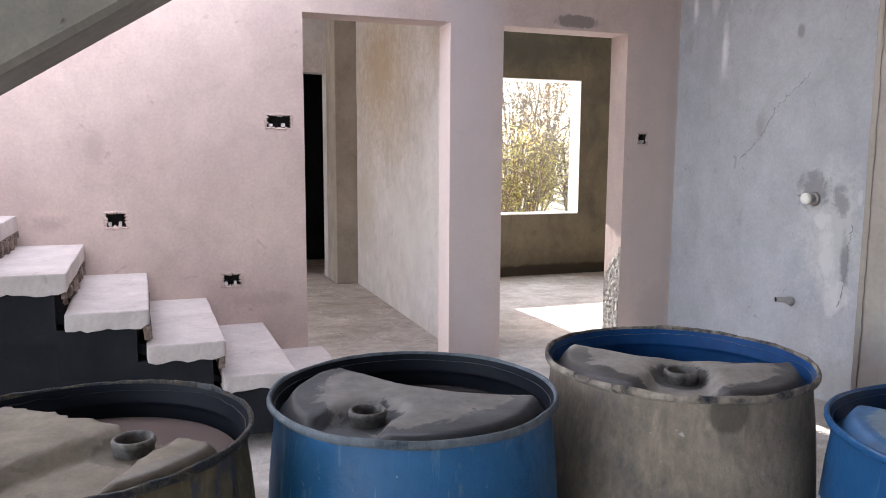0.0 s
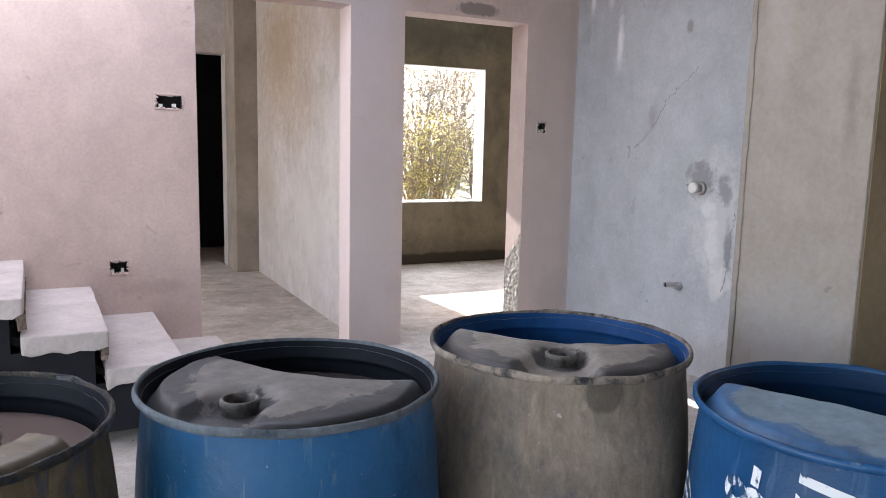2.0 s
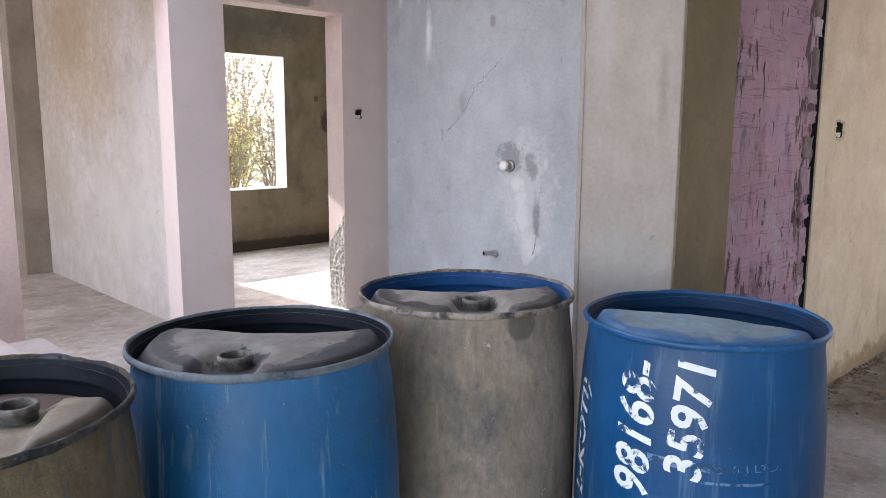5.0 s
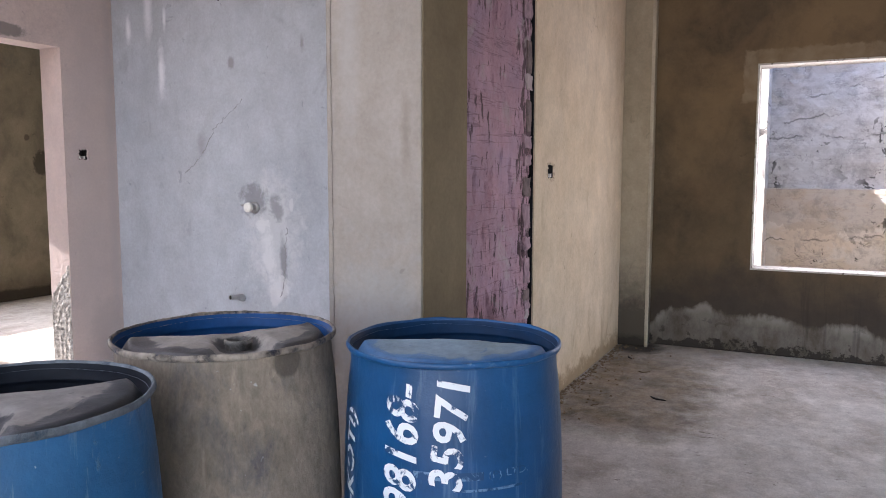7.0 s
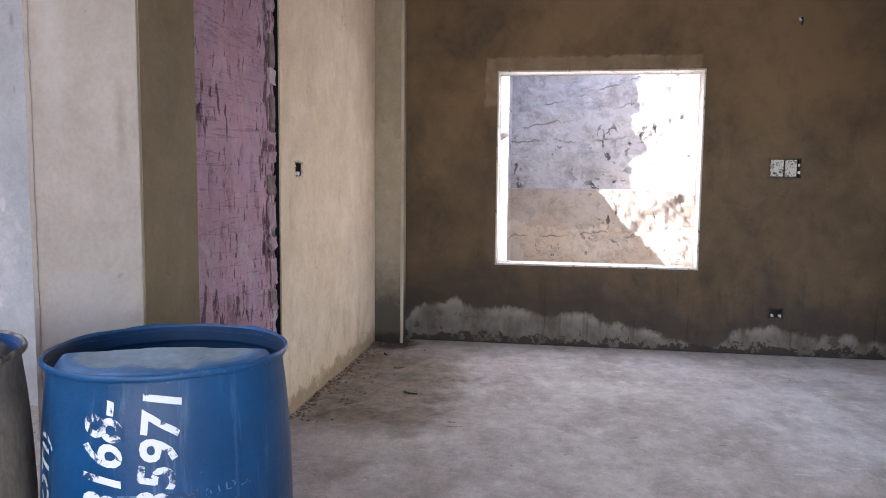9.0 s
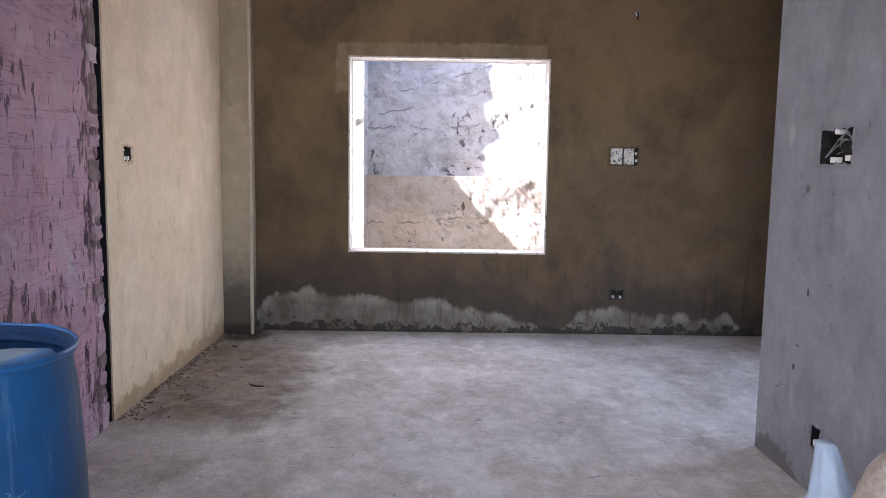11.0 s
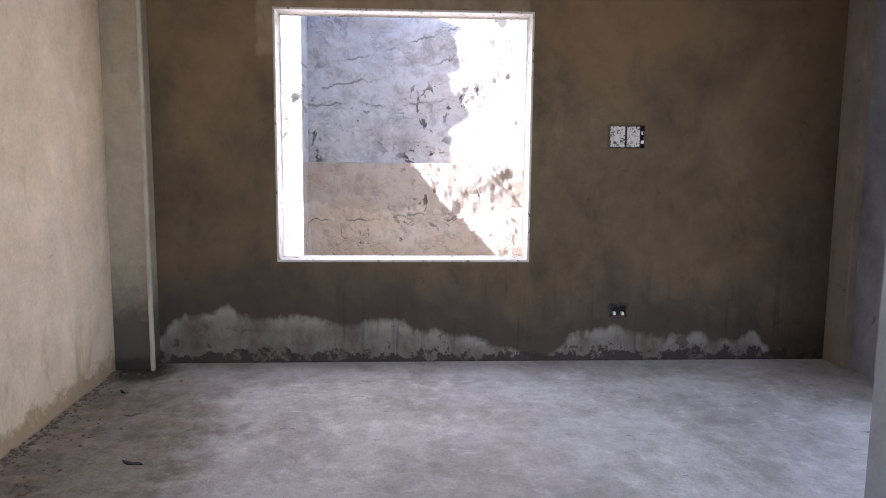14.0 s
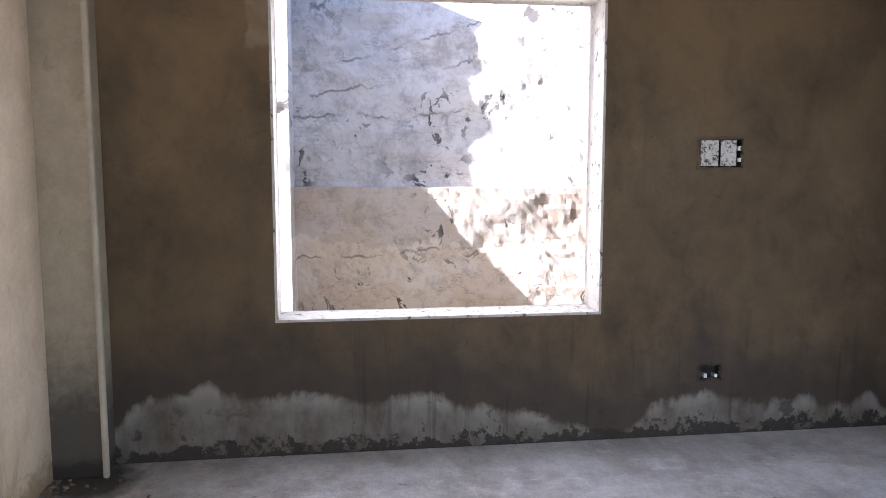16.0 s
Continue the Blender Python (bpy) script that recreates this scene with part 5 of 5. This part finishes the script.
def neighbour_mat():
    m, nt, b, col = plaster("weathered_rough_render", (0.58, 0.56, 0.56), (0.65, 0.63, 0.63), (0.47, 0.45, 0.45), 0.6, 71.0, 0.4, 0.5)
    z = axis(nt, coords(nt), 2)
    low = ramp(nt, calc(nt, "MULTIPLY", z, 0.5), (0.596, 1.0), (0.600, 0.0))
    col = blend(nt, calc(nt, "MULTIPLY", low, 0.7), col, (0.63, 0.53, 0.46))
    seam = noisy(nt, coords(nt, (1, 0.7, 1.6), (0, 5, 0)), 1.9, 8, 0.66, 0.15)
    line = ramp(nt, calc(nt, "ABSOLUTE", calc(nt, "SUBTRACT", seam, 0.5)), (0.0, 0.8), (0.010, 0.0))
    col = blend(nt, calc(nt, "MULTIPLY", line, 0.55), col, (0.13, 0.12, 0.12))
    block = ramp(nt, noisy(nt, coords(nt, (1, 0.8, 1.5), (0, 9, 3)), 2.6, 6, 0.6, 0.4), (0.46, 0.0), (0.54, 0.5))
    col = blend(nt, block, col, (0.70, 0.68, 0.70))
    y = axis(nt, coords(nt), 1)
    wave = noisy(nt, coords(nt, (0, 1, 0.3)), 2.4, 9, 0.72, 0.1)
    gap = ramp(nt, noisy(nt, coords(nt, (1, 1, 1), (3, 3, 3)), 4.5, 4, 0.6), (0.45, 0.0), (0.56, 1.0))
    for z0, slope in ((1.66, 0.0), (1.84, -0.16), (2.02, -0.22), (0.74, -0.10)):
        off = calc(nt, "ADD", calc(nt, "MULTIPLY_ADD", y, slope, z0 - 0.12), calc(nt, "MULTIPLY", wave, 0.24))
        seam = ramp(nt, calc(nt, "ABSOLUTE", calc(nt, "SUBTRACT", z, off)), (0.002, 0.75), (0.011, 0.0))
        col = blend(nt, calc(nt, "MULTIPLY", seam, gap), col, (0.09, 0.085, 0.085))
    tide = calc(nt, "SUBTRACT", z, calc(nt, "MULTIPLY_ADD", wave, 0.5, 0.58))
    dark = calc(nt, "MULTIPLY", ramp(nt, tide, (0.0, 0.0), (0.012, 0.28)), low)
    col = blend(nt, dark, col, (0.22, 0.185, 0.16))
    fleck = ramp(nt, noisy(nt, coords(nt, (1, 1, 0.8), (1, 6, 2)), 9, 5, 0.65, 0.8), (0.59, 0.0), (0.605, 0.9))
    patchy = ramp(nt, noisy(nt, coords(nt, (1, 1, 1), (2, 6, 4)), 1.7, 3, 0.5), (0.44, 0.1), (0.58, 1.0))
    col = blend(nt, calc(nt, "MULTIPLY", fleck, patchy), col, (0.055, 0.05, 0.05))
    scuff = ramp(nt, noisy(nt, coords(nt, (1, 1, 1), (7, 0, 0)), 5, 9, 0.78, 0.2), (0.50, 0.0), (0.62, 0.5))
    col = blend(nt, scuff, col, (0.24, 0.225, 0.235))
    nt.links.new(col, b.inputs["Base Color"])
    return m


tagged(new("neighbour_wall", mesh_of("neighbour_wall", neighbour_wall(), neighbour_mat())), "rough weathered rendered wall close outside the window", "wall", "", "structure")


def ground():
    bm = bmesh.new()
    ax = sorted({-400, -150, -60, -25, -10, -5, 0, 3, 6, 9, 12, 16, 22, 30, 45, 80, 160, 400})
    ay = sorted({-400, -150, -60, -25, -10, -5, 0, 5, 8.6, 9.5, 10.5, 12, 14, 17, 21, 26, 34, 50, 90, 180, 400})

    def hill(x, y):
        return -0.26 + (max(0.0, y - 9.0) * 0.10 if y < 26 else 1.7 + (y - 26) * 0.01) + 0.12 * noise.noise(Vector((x * 0.5, y * 0.5, 0)))
    g = [[bm.verts.new((x, y, hill(x, y) if y > 8.6 else -0.26)) for y in ay] for x in ax]
    for a, b in zip(g, g[1:]):
        for j in range(len(ay) - 1):
            bm.faces.new((a[j], b[j], b[j + 1], a[j + 1]))
    return bm


struct("ground", ground(), M_GROUND, "dry brown soil rising behind the house", "ground")


def leaf_mat(name, color):
    m, nt, b = grid_mat(name, 0.7)
    info = nt.nodes.new("ShaderNodeNewGeometry")
    tone = ramp(nt, info.outputs["Random Per Island"], (0.0, 0.6), (1.0, 1.35))
    col = blend(nt, 1.0, color, tone, "MULTIPLY")
    nt.links.new(col, b.inputs["Base Color"])
    tr = nt.nodes.new("ShaderNodeBsdfTranslucent")
    nt.links.new(col, tr.inputs[0])
    mx = nt.nodes.new("ShaderNodeMixShader")
    mx.inputs[0].default_value = 0.5
    nt.links.new(b.outputs[0], mx.inputs[1])
    nt.links.new(tr.outputs[0], mx.inputs[2])
    nt.links.new(mx.outputs[0], nt.nodes["Material Output"].inputs[0])
    return m


M_LEAF = leaf_mat("yellow_green_leaf", (0.56, 0.48, 0.17))
M_DRY = leaf_mat("dry_straw_leaf", (0.80, 0.70, 0.52))
M_BARK = plain("pale_bark", (0.33, 0.25, 0.17), 0.9, 0.0, 0.3, 14)


def shrub(at, tall, spread, seed, green, label, leaves=1500):
    rng = random.Random(seed)
    t = thing("shrub", label, "shrub", "shrubs behind the house", at=at)
    ends = []
    limbs = bmesh.new()
    me = bpy.data.meshes.new("tmp")
    for i in range(20):
        a, lean = rng.uniform(0, 6.28), rng.uniform(0.15, 1.0)
        p = Vector((rng.uniform(-0.1, 0.1), rng.uniform(-0.1, 0.1), -0.1))
        pts, rad = [p.copy()], [0.022]
        for k in range(7):
            f = (k + 1) / 7
            p = p + Vector((math.cos(a) * lean * spread / 7, math.sin(a) * lean * spread / 7, tall / 7 * (1.1 - 0.35 * lean * f))) + Vector([rng.uniform(-0.05, 0.05) for _ in range(3)])
            pts.append(p.copy())
            rad.append(0.022 * (1 - 0.85 * f))
            if k > 1:
                ends.append(p.copy())
            for _ in range(3 if k in (2, 3, 4, 5) else 0):
                q = p + Vector((rng.uniform(-1, 1), rng.uniform(-1, 1), rng.uniform(0.1, 0.8))) * spread * 0.35
                tw = tube([p, (p + q) / 2 + Vector((0, 0, 0.04)), q], [0.010, 0.007, 0.003], 4, False)
                tw.to_mesh(me)
                tw.free()
                limbs.from_mesh(me)
                ends += [(p + q) / 2, q]
        b = tube(pts, rad, 6, False)
        b.to_mesh(me)
        b.free()
        limbs.from_mesh(me)
    bpy.data.meshes.remove(me)
    part("framework", limbs, M_BARK, t, "thin bare limbs")
    bm = bmesh.new()
    for i in range(leaves):
        c = rng.choice(ends) + Vector([rng.gauss(0, 0.12) for _ in range(3)])
        u = Vector([rng.gauss(0, 1) for _ in range(3)]).normalized()
        w = u.orthogonal().normalized()
        s = rng.uniform(0.018, 0.048)
        bm.faces.new([bm.verts.new(c + u * s), bm.verts.new(c + w * s * 0.4), bm.verts.new(c - u * s), bm.verts.new(c - w * s * 0.4)])
    part("crown", bm, M_LEAF if green else M_DRY, t, "sparse small leaves")
    return t


for i, (x, y, h, s, g) in enumerate(((5.2, 10.6, 1.7, 1.0, True), (6.5, 11.2, 2.0, 1.1, False), (4.3, 11.6, 1.9, 1.0, False), (7.6, 12.2, 2.6, 1.3, False),
                                     (5.7, 12.4, 2.4, 1.3, False), (3.4, 12.2, 2.2, 1.2, True), (8.9, 13.2, 2.8, 1.4, False), (6.6, 14.0, 3.6, 1.7, False),
                                     (4.8, 14.4, 3.6, 1.6, False), (7.9, 15.0, 4.0, 1.8, False), (5.6, 16.0, 4.2, 1.9, False), (9.6, 15.6, 4.2, 1.8, False), (8.6, 16.4, 4.8, 2.0, False), (6.8, 17.0, 4.6, 2.0, False))):
    shrub((x, y, -0.26 + max(0, y - 9) * 0.1), h, s, 40 + i, g, "yellow-green sunlit shrub on a dry bank" if g else "straw-coloured dry shrub on a bank", 2600 if g else 1500)


# ---- loose things ----
def rubble():
    """Crumbs of plaster along the foot of the ochre wall."""
    bm = bmesh.new()
    rng = random.Random(8)
    for i in range(420):
        x = rng.uniform(3.36, 5.3)
        y = Y_Y - abs(rng.gauss(0, 0.035 if i % 4 else 0.16)) - 0.012
        s = rng.uniform(0.003, 0.010) if rng.random() < 0.94 else rng.uniform(0.010, 0.018)
        g = bmesh.ops.create_icosphere(bm, subdivisions=1, radius=s)
        for v in g["verts"]:
            v.co = v.co * rng.uniform(0.7, 1.25)
            v.co.z *= 0.6
            v.co += Vector((x, y, s * 0.4))
    return bm


def floor_chip(at, size, turn, label):
    """A thin curled flake lying on the floor."""
    bm = bmesh.new()
    rows = []
    for i in range(9):
        f = i / 8 - 0.5
        w = size * 0.13 * (1 - (2 * f) ** 2 * 0.8)
        z = 0.004 + 0.014 * abs(f) * (1 if f > 0 else 0.4)
        rows.append([bm.verts.new((f * size, sgn * w + 0.01 * math.sin(f * 7) * size * 5, z + dz)) for sgn, dz in ((-1, 0), (1, 0.002), (1, -0.0035), (-1, -0.0035))])
    for a, b in zip(rows, rows[1:]):
        for k in range(4):
            bm.faces.new((a[k], a[(k + 1) % 4], b[(k + 1) % 4], b[k]))
    bm.faces.new(rows[0])
    bm.faces.new(rows[-1])
    ob = new("flake", mesh_of("flake", bm, M_RUBBLE if turn > 90 else M_HOLE))
    ob.matrix_world = pose(*at, 0.0, 0, 0, turn)
    return tagged(ob, label, "debris", "flakes on the floor")


floor_chip((3.97, 0.75), 0.10, 70, "thin dark curled flake on the floor")
floor_chip((4.55, 0.95), 0.08, 120, "thin brown flake on the dusty floor")
floor_chip((4.9, 1.12), 0.06, 40, "small dark flake near the wall foot")
floor_chip((3.7, 1.05), 0.05, 140, "small brown flake near the wall foot")


tagged(new("plaster_crumbs", mesh_of("plaster_crumbs", rubble(), M_RUBBLE)), "crumbs of fallen plaster along a wall foot", "rubble", "", "stuff")


def sack(name, at, w, d, h, lean, seed, material, label, neck=True):
    """A limp crumpled sack, drawn together to a neck."""
    t = thing(name, label, "sack", at=at)
    bm = bmesh.new()
    n, m = 40, 30
    rows = []
    for j in range(m + 1):
        f = j / m
        if neck:
            k = (1 - 0.75 * max(0, (f - 0.35) / 0.65) ** 0.8) * (0.85 + 0.3 * math.sin(min(f * 4, 1.57)))
        else:
            k = math.sqrt(max(0.02, 1 - (f * 0.98) ** 3))
        row = []
        for i in range(n):
            a = 2 * math.pi * i / n
            c = 1 + 0.16 * noise.noise(Vector((math.cos(a) * 2.2, math.sin(a) * 2.2, f * 5 + seed))) + 0.08 * noise.noise(Vector((math.cos(a) * 6, math.sin(a) * 6, f * 9 + seed))) - 0.13 * abs(noise.noise(Vector((math.cos(a) * 3.5 + f * 4, math.sin(a) * 3.5, f * 4 + seed * 2))))
            row.append(bm.verts.new((w * k * c * math.cos(a) + lean[0] * f * f, d * k * c * math.sin(a) + lean[1] * f * f, h * f)))
        rows.append(row)
    for a, b in zip(rows, rows[1:]):
        for i in range(n):
            bm.faces.new((a[i], a[(i + 1) % n], b[(i + 1) % n], b[i]))
    bm.faces.new(rows[0])
    bm.faces.new(rows[-1])
    part("bag", bm, material, t, "", True)
    return t


sack("plastic_sack", (1.93, -1.54, 0.0), 0.125, 0.10, 0.42, (0.115, -0.01), 2, M_BAG, "crumpled pale blue plastic sack slumped by a grey wall")
sack("cement_sack", (1.70, -1.56, 0.0), 0.15, 0.11, 0.50, (0.03, -0.02), 6, M_SACK, "dusty beige sack standing on the floor by a grey wall", False)
